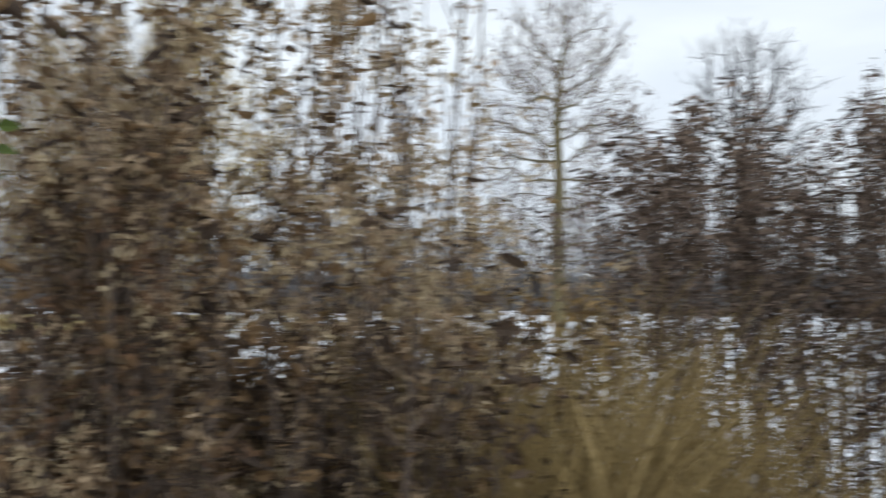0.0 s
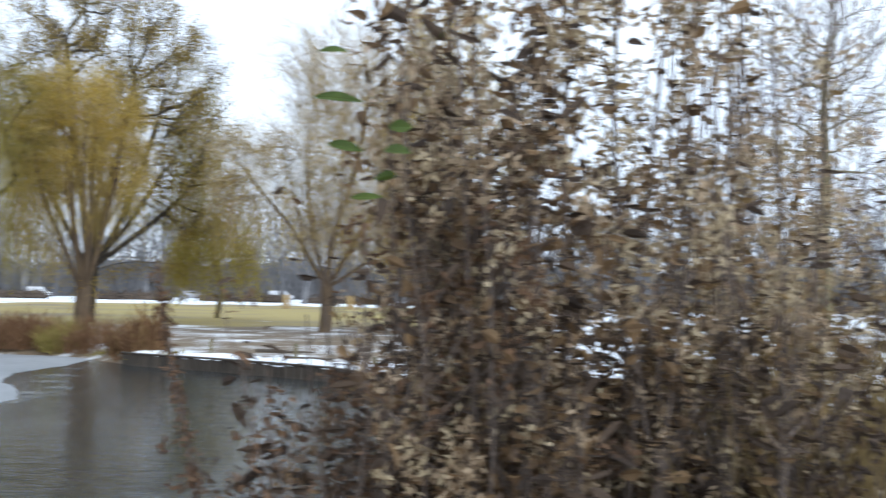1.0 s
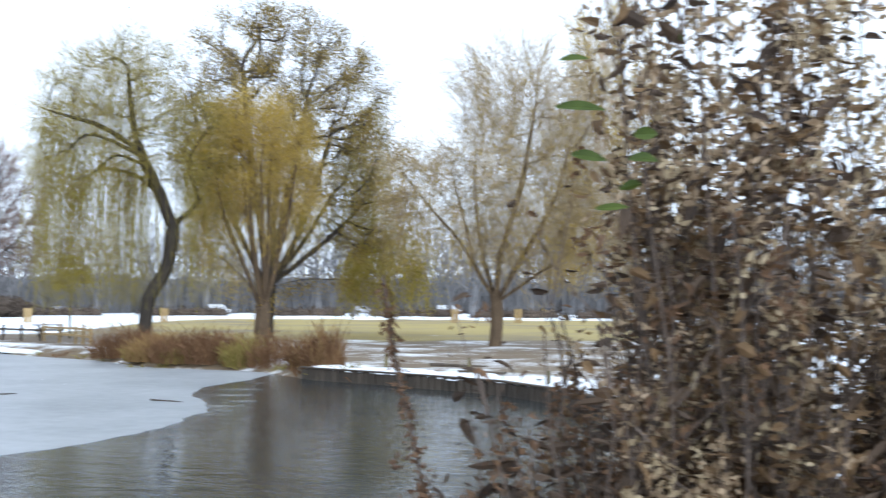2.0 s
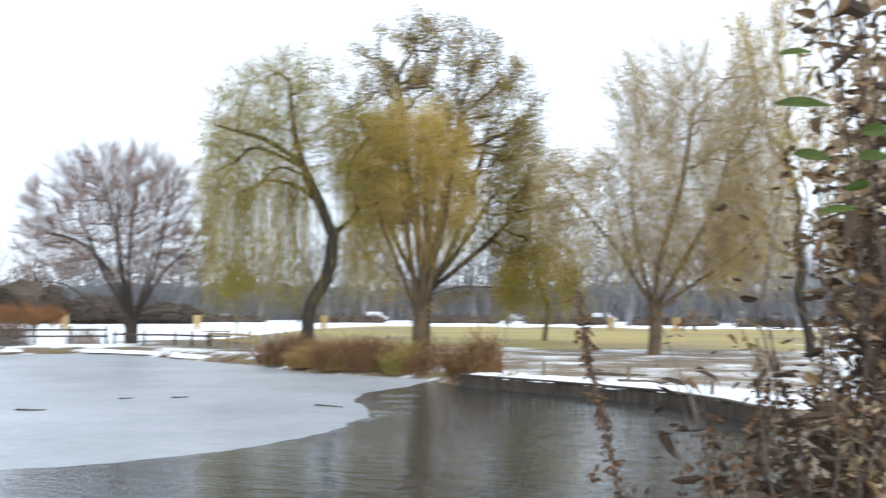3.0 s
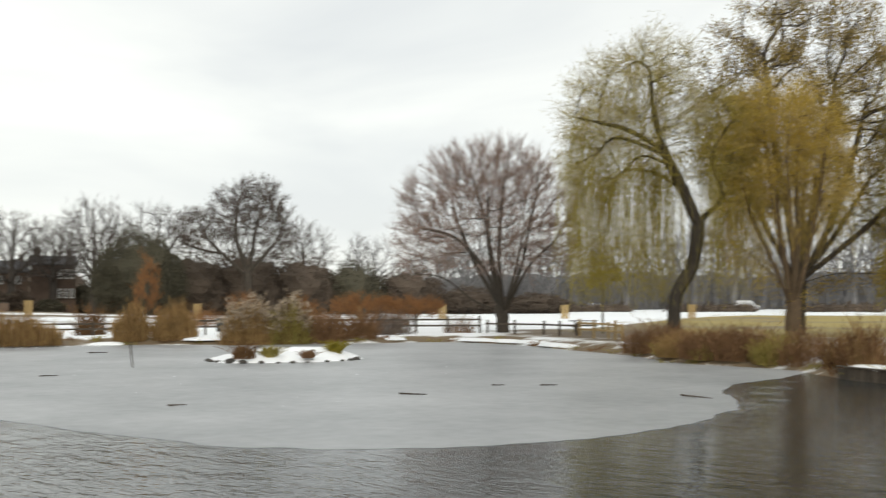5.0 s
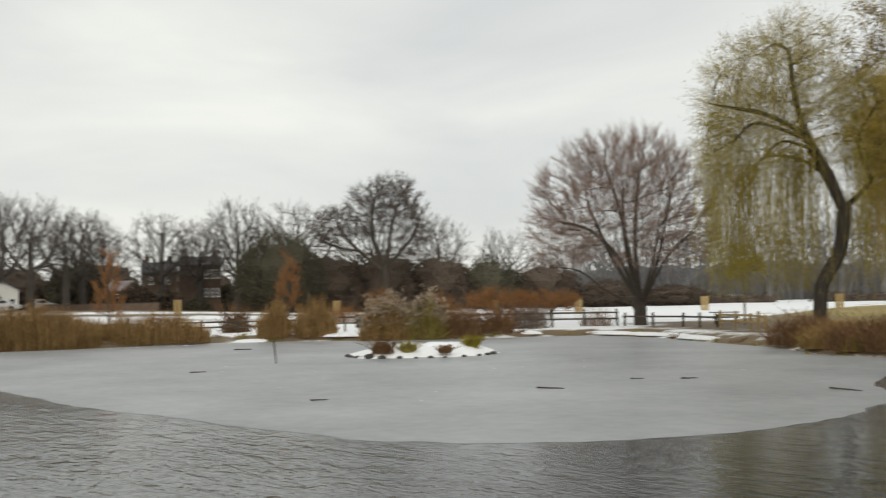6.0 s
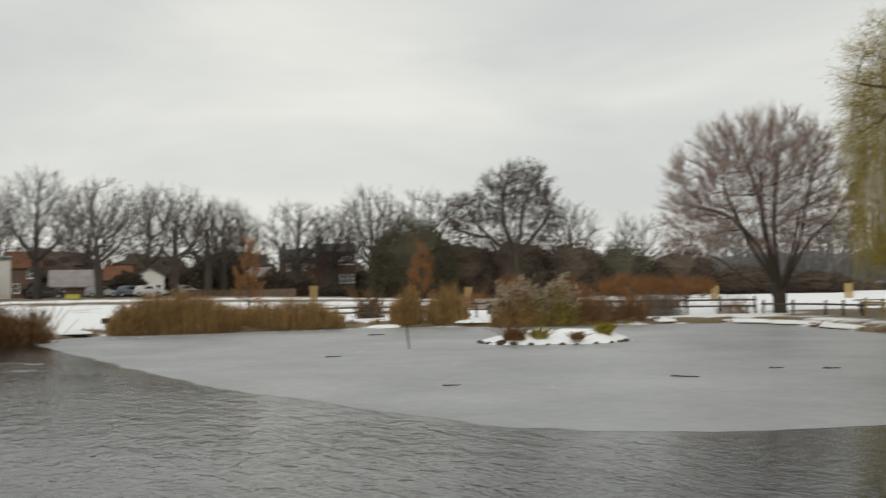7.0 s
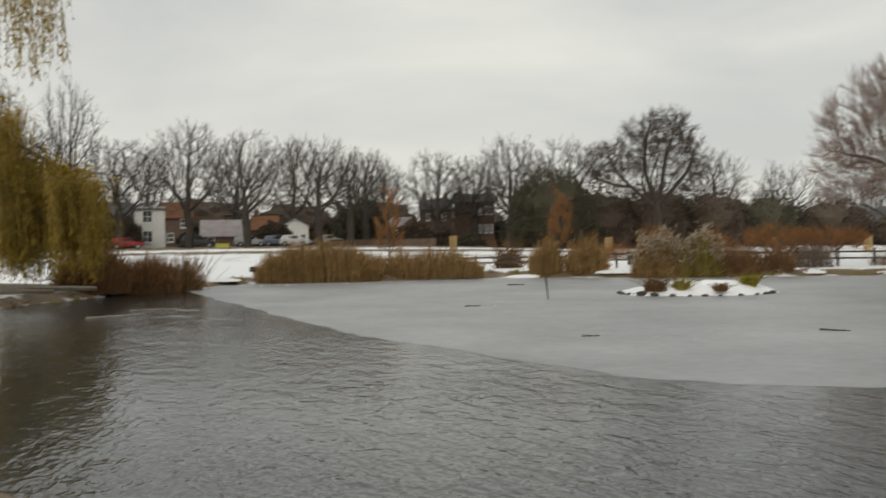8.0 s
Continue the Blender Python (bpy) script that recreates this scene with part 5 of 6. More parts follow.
# garden shrubs between the houses
for x, y, w, h in ((-147, 13.4, 1.6, 1.9), (-148, 23.4, 1.5, 1.8), (-150, 33.5, 2.2, 2.6), (-152, 41.5, 2.6, 2.6), (-150, 47.5, 2.4, 2.4), (-146, -8, 4.0, 5.0), (-150, 62.0, 2.6, 3.6), (-149, 54.4, 2.0, 1.8)):
    leafy_mass(rng, "garden_shrub", [(0, 0, h * 0.45, w, w * 0.7, h * 0.55)], 1000, LEAF_EVER, "dark evergreen shrub in a roadside garden", "shrub", stand(x, y), 0.38, shell=0.75, group="garden shrubs")

# the far belt of woods that closes the view all round; its material carries the haze
woods = thing("far_woods", "distant belt of winter woodland, its colour paled for haze", "woodland", kind="stuff")
n = 9000
az = np.radians(rng.uniform(-70, 250, n))


def wood_top(a):
    return (11.5 if a < radians(52) else 5.0) + 2.6 * noise.noise(Vector((math.cos(a) * 9, math.sin(a) * 9, 0))) + 1.6 * noise.noise(Vector((math.cos(a) * 31, math.sin(a) * 31, 5)))


dist = 200 + 14 * rng.random(n)
top = np.array([wood_top(a) for a in az]) * (0.55 + 0.75 * rng.random(n)) * np.where((rng.random(n) < 0.5) & (az < radians(50)), 1.75, 1.0)
foot = np.stack([-np.sin(az) * dist, np.cos(az) * dist, np.full(n, -0.3)], 1)
s = np.linspace(0, 1, 2)[None, :, None]
tilt = np.stack([rng.normal(size=n) * 0.22, rng.normal(size=n) * 0.22, np.ones(n)], 1)
part("timber", strands(foot[:, None] + tilt[:, None] * s * top[:, None, None], np.full(n, 0.14), np.full(n, 0.03)), WOOD_HAZED, woods)
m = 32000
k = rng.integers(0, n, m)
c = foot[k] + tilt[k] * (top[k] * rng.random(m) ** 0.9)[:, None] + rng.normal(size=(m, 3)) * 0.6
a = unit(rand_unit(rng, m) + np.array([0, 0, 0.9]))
part("undergrowth", blades(c, a, unit(np.cross(a, rand_unit(rng, m))), 0.5 + 0.8 * rng.random(m), 0.10 + 0.22 * rng.random(m)), WOOD_HAZED, woods)
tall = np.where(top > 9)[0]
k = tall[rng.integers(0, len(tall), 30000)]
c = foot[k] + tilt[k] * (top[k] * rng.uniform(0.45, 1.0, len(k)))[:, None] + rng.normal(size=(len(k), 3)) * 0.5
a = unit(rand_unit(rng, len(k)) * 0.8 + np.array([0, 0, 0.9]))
part("branchwork", blades(c, a, unit(np.cross(a, rand_unit(rng, len(k)))), rng.uniform(0.8, 2.0, len(k)), rng.uniform(0.05, 0.10, len(k))), WOOD_HAZED, woods)
cols, v, f = 900, [], []
for q in range(cols + 1):
    ang = radians(-70) + radians(320) * q / cols
    h = wood_top(ang) * 0.62 + 1.1 * noise.noise(Vector((q * 0.9, 0, 2)))
    for r, zz in ((212, -0.5), (213, h * 0.5), (215, h * 0.85), (219, h), (226, h * 0.9), (232, -0.5)):
        r += 1.6 * noise.noise(Vector((q * 0.5, zz, 8)))
        v.append((-math.sin(ang) * r, math.cos(ang) * r, zz + 0.7 * noise.noise(Vector((q * 1.7, r, 1))) * (zz > 0)))
for q in range(cols):
    f += [(q * 6 + k, q * 6 + k + 1, q * 6 + k + 7, q * 6 + k + 6) for k in range(5)]
part("inner_growth", (np.array(v), f), WOOD_HAZED, woods)

# low hedge along the far edge of the northern meadow
hedge = [(-88, 98), (-76, 106), (-64, 113), (-52, 118), (-40, 122), (-28, 124), (-14, 124), (0, 122), (14, 118), (28, 112), (42, 104)]
for x, y in hedge:
    leafy_mass(rng, "hedge", [(u, 0, 0.5, 2.2, 1.0, 0.95) for u in (-4.8, -2.4, 0, 2.4, 4.8)], 900, LEAF_SCRUB, "dark clipped hedge along the far edge of the meadow", "hedge", facing(x * 1.28, y * 1.28, gz(x * 1.28, y * 1.28) - 0.1), 0.4, stems=False, group="hedges beyond the meadow")

# ---- reeds, canes and scrub on the banks ----
rng = np.random.default_rng(61)
brush(rng, "reed_bed", 6.8, 2.4, 2.3, 3600, REED, "dense bed of straw-coloured reeds on the far bank", "reeds", stand(-56.4, 11.9), None, 0.075, 0.024, mixed=REED_DARK, curve=0.12)
brush(rng, "reed_bed", 6.8, 2.0, 1.8, 2200, REED, "dense bed of straw-coloured reeds on the far bank", "reeds", stand(-56.0, 17.6), None, 0.075, 0.024, mixed=REED_DARK, curve=0.12)
brush(rng, "reed_clump", 1.9, 1.6, 2.1, 800, REED, "clump of straw-coloured reeds", "reeds", stand(-54.7, 24.4), None, 0.075, 0.024, mixed=REED_DARK, curve=0.12)
brush(rng, "reed_clump", 2.3, 1.6, 2.2, 900, REED, "clump of straw-coloured reeds", "reeds", stand(-53.4, 26.3), None, 0.075, 0.024, mixed=REED_DARK, curve=0.12)
brush(rng, "reed_clump", 2.7, 1.6, 2.5, 1300, REED, "tall clump of reeds with pale plumes", "reeds", stand(-49.6, 28.6), PLUME, 0.07, 0.024, mixed=REED_DARK, curve=0.12)
brush(rng, "reed_clump", 2.6, 1.5, 2.45, 1000, GRASS, "tall greenish clump of reeds with pale plumes", "reeds", stand(-48.7, 30.4), PLUME, 0.07, 0.024, mixed=REED_DARK, curve=0.12)
brush(rng, "scrub", 2.2, 1.6, 2.0, 500, REED_RED, "brown twiggy scrub by the fence", "scrub", stand(-47.9, 32.4), None, 0.3, 0.025)
brush(rng, "scrub", 1.8, 1.4, 1.7, 400, REED_RED, "brown twiggy scrub by the fence", "scrub", stand(-47.6, 34.4), None, 0.3, 0.025)
for x, y, h in ((-55.0, 32.6, 1.5), (-53.2, 35.2, 1.7), (-50.6, 38.6, 1.6), (-47.6, 41.6, 1.3), (-58.6, 28.0, 1.3)):
    brush(rng, "scrub", 1.9, 1.0, h, 150, REED_RED, "thin brown scrub growing through the fence", "scrub", stand(x, y), None, 0.35, 0.022)
brush(rng, "scrub", 2.8, 1.4, 1.9, 260, STEM, "thin bare scrub by the fence", "scrub", stand(-49.0, 37.6), None, 0.35, 0.02)
brush(rng, "scrub", 3.2, 2.2, 2.3, 2300, REED_RED, "russet scrub on the western bank", "scrub", stand(-48.6, 0.3), None, 0.12, 0.021, mixed=LEAF_ORANGE)
brush(rng, "scrub", 3.2, 2.2, 2.1, 2300, REED_RED, "russet scrub on the western bank", "scrub", stand(-50.0, 2.5), None, 0.12, 0.021, mixed=LEAF_ORANGE)
brush(rng, "scrub", 1.5, 1.4, 2.5, 600, REED_RED, "russet scrub on the western bank", "scrub", stand(-51.6, 4.4), None, 0.2, 0.03, mixed=REED)
# bank planting below the willows
for x, y, w, h, mat, lab in ((-29.9, 37.8, 2.6, 1.25, REED_RED, "russet shrubby bank planting"), (-27.7, 36.9, 2.4, 1.2, REED, "straw-brown upright bank planting"), (-25.4, 35.7, 2.4, 1.35, REED_RED, "russet shrubby bank planting"),
                             (-23.2, 34.5, 2.2, 1.45, REED_RED, "russet shrubby bank planting"), (-27.2, 35.9, 2.0, 0.75, GRASS, "pale sedge at the foot of the bank"), (-24.7, 34.5, 1.8, 0.8, GRASS, "pale sedge at the foot of the bank"),
                             (-20.9, 32.9, 1.6, 1.35, GRASS, "arching yellow-green sedge at the water's edge"), (-20.2, 33.6, 1.6, 1.2, REED_RED, "tall russet dead stems at the water's edge"), (-18.6, 33.0, 1.1, 1.35, REED_DARK, "tall dark dead stems at the water's edge"), (-17.4, 32.4, 1.0, 1.5, REED_DARK, "tall dark dead stems at the water's edge"),
                             (-18.5, 34.3, 1.4, 1.2, REED_RED, "tall russet dead stems at the water's edge")):
    k = 1.0
    while k > 0.85 and float(shore_distance(np.array([x * (k - 0.01)]), np.array([y * (k - 0.01)]))[0]) > 0.7:
        k -= 0.01
    x, y = x * k, y * k
    brush(rng, "bank_shrub", w * rng.uniform(0.85, 1.1), 1.5, h * rng.uniform(0.9, 1.25), 260 if "dead" in lab else 620, mat, lab, "shrub", stand(x, y), None, 0.12 if "dead" in lab else 0.26, 0.021, curve=0.2 if "dead" in lab else 0.35, fan=0.03 if "dead" in lab else 0.12, mixed=REED_DARK if mat is REED_RED else REED)
# sedge tufts along the banks
for k in range(46):
    f = k / 46
    i0 = int(len(SHORE) * (0.22 + 0.60 * f))
    sx, sy = SHORE[i0] * 1.008 + rng.normal(size=2) * 0.25
    brush(rng, "sedge_tuft", 0.7, 0.5, 0.35 + 0.25 * rng.random(), 42, GRASS if k % 3 else REED_RED, "low tuft of withered sedge on the pond bank", "tuft", stand(sx, sy), None, 0.4, 0.03, curve=0.6, group="sedge tufts along the bank")

# fiery orange dogwood and birch beyond the reeds
for x, y, w, h, lab in ((-64.6, 29.8, 1.35, 5.1, "small upright tree with fiery orange twigs"), (-71.6, 20.1, 1.6, 5.6, "small upright tree with fiery orange twigs"), (-73.8, 42.0, 1.2, 2.5, "low orange dogwood bush behind the reeds"),
                        (-73.0, 47.0, 1.2, 2.2, "low orange dogwood bush behind the reeds"), (-68.8, 50.0, 2.6, 2.5, "low orange dogwood bush behind the fence"), (-66.6, 53.4, 2.4, 2.2, "low orange dogwood bush behind the fence")):
    bare_tree(rng, [(0, 0, h * 0.40, w * 0.66, w * 0.66, h * 0.30), (0.1 * w, 0, h * 0.62, w * 0.48, w * 0.48, h * 0.28), (-0.1 * w, 0, h * 0.80, w * 0.26, w * 0.26, h * 0.18)] if h > 3 else [(0, 0, h * 0.5, w, w * 0.8, h * 0.36)], [(0, 0, 0), (0, 0, h * 0.07), (0, 0, h * 0.14)], 0.07, 300, 0.26, 3, 0.5, 0.011, BARK, LEAF_ORANGE, 0.7, lab, 0.18,
              stand(x, y), flat=11, reach=4.0, spray=0.28)
for x, y, w in ((-71.0, 46.6, 4.2), (-68.0, 51.8, 3.6), (-75.0, 39.6, 3.0)):
    brush(rng, "scrub", w, 2.4, 2.0, 230, LEAF_ORANGE, "rust-orange twiggy scrub behind the fence", "scrub", stand(x, y), None, 0.28, 0.022, mixed=REED_RED)
brush(rng, "dark_shrub", 1.8, 1.2, 2.2, 140, REED_DARK, "dull green shrub behind the fence", "shrub", stand(-60.4, 24.5), None, 0.3, 0.05)


# ---- fences ----
def fence(pts, height, mat, label, spacing=1.9, rails=(0.45, 0.8)):
    t = thing("fence", label, "fence")
    post = None
    last = None
    for (ax, ay), (bx, by) in zip(pts, pts[1:]):
        steps = max(1, round(math.hypot(bx - ax, by - ay) / spacing))
        for k in range(steps + 1):
            x, y = ax + (bx - ax) * k / steps, ay + (by - ay) * k / steps
            z = gz(x, y)
            if last and math.hypot(x - last[0], y - last[1]) < 0.3:
                continue
            h = height * random.uniform(0.9, 1.08)
            ob = part("post", box_bm(-0.06, 0.06, -0.06, 0.06, -0.3, h, bevel=0.012), mat, t)
            ob.matrix_basis = facing(x, y, z, random.uniform(-6, 6)) @ pose(0, 0, 0, random.uniform(-3, 3), random.uniform(-3, 3))
            if last:
                length = math.hypot(x - last[0], y - last[1])
                for r in rails:
                    rail = part("rail", box_bm(-length / 2 - 0.08, length / 2 + 0.08, -0.025, 0.025, -0.05, 0.05, bevel=0.01), mat, t)
                    rail.matrix_basis = pose((x + last[0]) / 2, (y + last[1]) / 2, (z + last[2]) / 2 + r * height, 0, -math.degrees(math.atan2(z - last[2], length)), math.degrees(math.atan2(y - last[1], x - last[0]))) @ pose(0, -0.085, 0)
            last = (x, y, z)
    return t


fence([(-61.5, 12), (-60.0, 22.2), (-57.6, 28)], 0.85, WOOD_DARK, "low dark post-and-rail fence on the snowy bank")
fence([(-57.6, 28.4), (-55.5, 31.2), (-51.6, 36.0), (-49.0, 39.5), (-46.4, 42.2)], 1.0, WOOD_DARK, "dark weathered post-and-rail fence round the pond")
fence([(-46.0, 42.4), (-42.0, 43.0), (-38.6, 42.0)], 0.75, WOOD_DARK, "dark low fence near the round willow", rails=(0.75,))
fence([(-38.2, 41.8), (-35.0, 40.4), (-32.6, 38.6)], 0.9, WOOD_NEW, "pale new timber fence on the bank", spacing=1.7)
fence([(-52.4, -1.0), (-51.2, -0.3), (-50.1, 0.3)], 0.95, WOOD_DARK, "dark wooden rail at the western bank", rails=(0.85,))
tall = part("gate_post", box_bm(-0.08, 0.08, -0.08, 0.08, -0.3, 1.55, bevel=0.015), WOOD_DARK)
tall.matrix_basis = stand(-50.2, 36.6)
tagged(tall, "tall dark timber gate post beside the fence", "post")
for k, (x, y, tl) in enumerate(((-13.3, 28.6, 0.55), (-10.2, 27.3, 0.6), (-7.4, 25.4, 0.5))):
    ob = part("marker_post", box_bm(-0.05, 0.05, -0.05, 0.05, -0.3, tl, bevel=0.012), BARK_GREEN)
    ob.matrix_basis = stand(x, y)
    tagged(ob, "short mossy timber post behind the bank", "post", "posts along the bank")

# ---- tree guards, bin, picnic table, sign ----
guard = thing("tree_guard", "pale yellow square timber tree guard on the field", "tree guard", "tree guards on the field", at=stand(-97.6, 50.5))
for sx in (-1, 1):
    for sy in (-1, 1):
        part("post", box_bm(sx * 0.32 - 0.04, sx * 0.32 + 0.04, sy * 0.32 - 0.04, sy * 0.32 + 0.04, -0.2, 1.5, bevel=0.01), WOOD_NEW, guard)
for sx, sy in ((0, -1), (0, 1), (-1, 0), (1, 0)):
    for q in range(5):
        off = -0.24 + 0.12 * q
        a = (off - 0.05, off + 0.05, sy * 0.37 - 0.012, sy * 0.37 + 0.012) if sy else (sx * 0.37 - 0.012, sx * 0.37 + 0.012, off - 0.05, off + 0.05)
        part("slat", box_bm(*a, 0.05, 1.45), WOOD_NEW, guard)
for x, y in ((-89.1, 64.3), (-83.9, 71.0), (-75.3, 80.1), (-65.6, 88.2), (-57.0, 94.0), (-40.0, 102.0), (-34.0, 104.5), (-104, 36)):
    copy_thing(guard, stand(x, y))

bin_ = thing("litter_bin", "dark square litter bin on the snowy path", "bin", at=stand(-61.4, 33.4))
part("body", box_bm(-0.24, 0.24, -0.24, 0.24, 0.05, 0.72, bevel=0.03), BIN_PAINT, bin_)
part("lid", box_bm(-0.27, 0.27, -0.27, 0.27, 0.80, 0.88, bevel=0.03), BIN_PAINT, bin_)
for sx in (-0.2, 0.2):
    part("support", box_bm(sx - 0.03, sx + 0.03, -0.2, 0.2, 0.72, 0.80), BIN_PAINT, bin_)
part("base", box_bm(-0.2, 0.2, -0.2, 0.2, -0.05, 0.05), BIN_PAINT, bin_)

table = thing("picnic_table", "weathered wooden picnic table on the snowy grass", "picnic table", at=stand(-43.4, 47.8))
for q in range(4):
    part("plank", box_bm(-0.85, 0.85, -0.36 + q * 0.18, -0.20 + q * 0.18, 0.70, 0.745, bevel=0.006), WOOD_DARK, table)
for sy in (-0.7, 0.7):
    part("bench", box_bm(-0.85, 0.85, sy - 0.12, sy + 0.12, 0.41, 0.45, bevel=0.006), WOOD_DARK, table)
for sx in (-0.6, 0.6):
    part("crossbar", box_bm(sx - 0.04, sx + 0.04, -0.78, 0.78, 0.34, 0.41), WOOD_DARK, table)
    for sy in (-1, 1):
        leg = part("leg", box_bm(-0.04, 0.04, -0.05, 0.05, -0.42, 0.40), WOOD_DARK, table)
        leg.matrix_basis = pose(sx + 0.09, sy * 0.42, 0.33, sy * 24, 0, 0)

sign = thing("notice_sign", "small dark notice on a post by the water", "sign", at=stand(-57.4, 8.6))
part("post", box_bm(-0.03, 0.03, -0.03, 0.03, -0.2, 0.75), WOOD_DARK, sign)
part("board", box_bm(-0.26, 0.26, -0.06, -0.03, 0.50, 0.78, bevel=0.006), WOOD_DARK, sign)

grit = thing("grit_bin", "yellow plastic grit bin by the roadside", "bin", at=stand(-132.0, 15.9))
part("body", box_bm(-0.8, 0.8, -0.35, 0.35, 0.0, 0.42, bevel=0.06), YELLOW, grit)
part("lid", box_bm(-0.85, 0.85, -0.4, 0.4, 0.424, 0.55, bevel=0.05), YELLOW, grit)

# logs and boards on the western bank
for k, (x, y, ln, r, turn) in enumerate(((-46.4, -1.5, 4.0, 0.17, 14), (-47.6, -1.6, 3.2, 0.14, 20), (-50.8, -2.2, 3.2, 0.12, 4), (-44.8, -2.4, 2.4, 0.15, -6), (-52.4, -2.6, 2.0, 0.07, 30))):
    branch_thing("log", x, y, ln, r, turn, 2, "bleached grey log lying along the western bank", z=max(gz(x, y), 0.0) + r * 0.7, bend=0.03, seed=20 + k, category="log", mat=WOOD_GREY)
snow_drift("snow_patch", -43.5, -4.4, 3.4, 1.6, 0.12, 95, "white snow on the western bank beneath the willow", 77)


# ---- houses along the western road ----
def window(parent, x, y, z, w, h):
    f = bmesh.new()
    xs = (x - w / 2 - 0.05, x - w / 2 + 0.03, x - 0.025, x + 0.025, x + w / 2 - 0.03, x + w / 2 + 0.05)
    zs = (z - 0.05, z + 0.03, z + h / 2 - 0.03, z + h / 2 + 0.03, z + h - 0.03, z + h + 0.05)
    grid = [[f.verts.new((a, y - 0.06, b)) for b in zs] for a in xs]
    flat = [f.faces.new((grid[p][q], grid[p + 1][q], grid[p + 1][q + 1], grid[p][q + 1])) for p in range(5) for q in range(5) if p % 2 == 0 or q % 2 == 0]
    made = bmesh.ops.extrude_face_region(f, geom=flat)["geom"]
    bmesh.ops.translate(f, vec=(0, 0.08, 0), verts=[g for g in made if isinstance(g, bmesh.types.BMVert)])
    bmesh.ops.recalc_face_normals(f, faces=f.faces)
    win = part("window", f, FRAME_WHITE, parent)
    part("pane", box_bm(x - w / 2, x + w / 2, y - 0.012, y + 0.03, z, z + h), GLASS_DARK, win)
    part("sill", box_bm(x - w / 2 - 0.1, x + w / 2 + 0.1, y - 0.14, y + 0.02, z - 0.13, z - 0.06), FRAME_WHITE, win)


def house(x, y, w, d, h, roof_h, wall_mat, roof_mat, label, rows, chimneys=(), turn=0.0, gable=False, z=None, snow_roof=False, win=(0.85, 1.25)):
    t = thing("house", label, "house", "houses along the western road", at=facing(x, y, (gz(x, y) if z is None else z) - 0.1, turn))
    part("wall", box_bm(-w / 2, w / 2, 0, d, 0, h), wall_mat, t)
    bm = bmesh.new()
    o = 0.3
    if gable:
        prof = [(-w / 2 - o, h - 0.1), (0, h + roof_h), (w / 2 + o, h - 0.1)]
        front = [bm.verts.new((a, -o, b)) for a, b in prof] + [bm.verts.new((prof[2][0], -o, prof[2][1] - 0.15)), bm.verts.new((0, -o, h + roof_h - 0.2)), bm.verts.new((prof[0][0], -o, prof[0][1] - 0.15))]
        fill = box_bm(-w / 2, w / 2, 0, d, h, h + 0.01)
        for v in fill.verts:
            if v.co.z > h + 0.005:
                v.co.x *= 0.02
                v.co.z = h + roof_h - 0.12
        part("gable", fill, wall_mat, t)
        ext = Vector((0, d + 2 * o, 0))
    else:
        prof = [(-o, h - 0.1), (d / 2, h + roof_h), (d + o, h - 0.1)]
        front = [bm.verts.new((-w / 2 - o * 0.6, a, b)) for a, b in prof] + [bm.verts.new((-w / 2 - o * 0.6, prof[2][0], prof[2][1] - 0.15)), bm.verts.new((-w / 2 - o * 0.6, d / 2, h + roof_h - 0.2)), bm.verts.new((-w / 2 - o * 0.6, prof[0][0], prof[0][1] - 0.15))]
        fill = box_bm(-w / 2, w / 2, 0, d, h, h + 0.01)
        for v in fill.verts:
            if v.co.z > h + 0.005:
                v.co.y = d / 2 + (v.co.y - d / 2) * 0.02
                v.co.z = h + roof_h - 0.12
        part("gable", fill, wall_mat, t)
        ext = Vector((w + 1.2 * o, 0, 0))
    face = bm.faces.new(front)
    made = bmesh.ops.extrude_face_region(bm, geom=[face])["geom"]
    bmesh.ops.translate(bm, vec=ext, verts=[g for g in made if isinstance(g, bmesh.types.BMVert)])
    bmesh.ops.recalc_face_normals(bm, faces=bm.faces)
    roof = part("roof", bm, roof_mat, t)
    for cx in chimneys:
        cy = d / 2
        ch = box_bm(cx - 0.35, cx + 0.35, cy - 0.3, cy + 0.3, h + roof_h - 0.7, h + roof_h + 0.9, bevel=0.03)
        add_box(ch, cx - 0.42, cx + 0.42, cy - 0.37, cy + 0.37, h + roof_h + 0.72, h + roof_h + 0.82)
        for q in (-0.16, 0.16):
            add_box(ch, cx + q - 0.09, cx + q + 0.09, cy - 0.09, cy + 0.09, h + roof_h + 0.9, h + roof_h + 1.2)
        part("chimney", ch, BRICK_RED, roof)
    for zz, xs in rows:
        for wx in xs:
            window(t, wx, -0.005, zz, *win)
    return t


house(-149.6, 8.4, 4.0, 7.0, 5.6, 0.25, WALL_WHITE, ROOF_SLATE, "white stuccoed two-storey end house with flat parapet", [(0.9, (-0.3,)), (3.6, (-0.3,))], win=(1.2, 1.5))
house(-151.0, 2.6, 7.0, 7.0, 4.6, 1.9, BRICK_RED, ROOF_SLATE, "dark brick terrace house behind the trees", [(0.8, (-2, 1.6)), (3.0, (-2, 1.6))], (1.4,))
house(-165, 13.2, 4.6, 8.0, 4.6, 2.4, BRICK_RED, ROOF_TILE, "brick house with an orange tiled roof", [(0.9, (-1,)), (3.0, (1,))])
house(-150, 18.4, 6.4, 8.0, 1.7, 2.2, BRICK_RED, ROOF_SNOW, "low brick bungalow with a thinly snow-dusted roof", [(0.5, (-1.8, 1.8))], win=(0.9, 0.9))
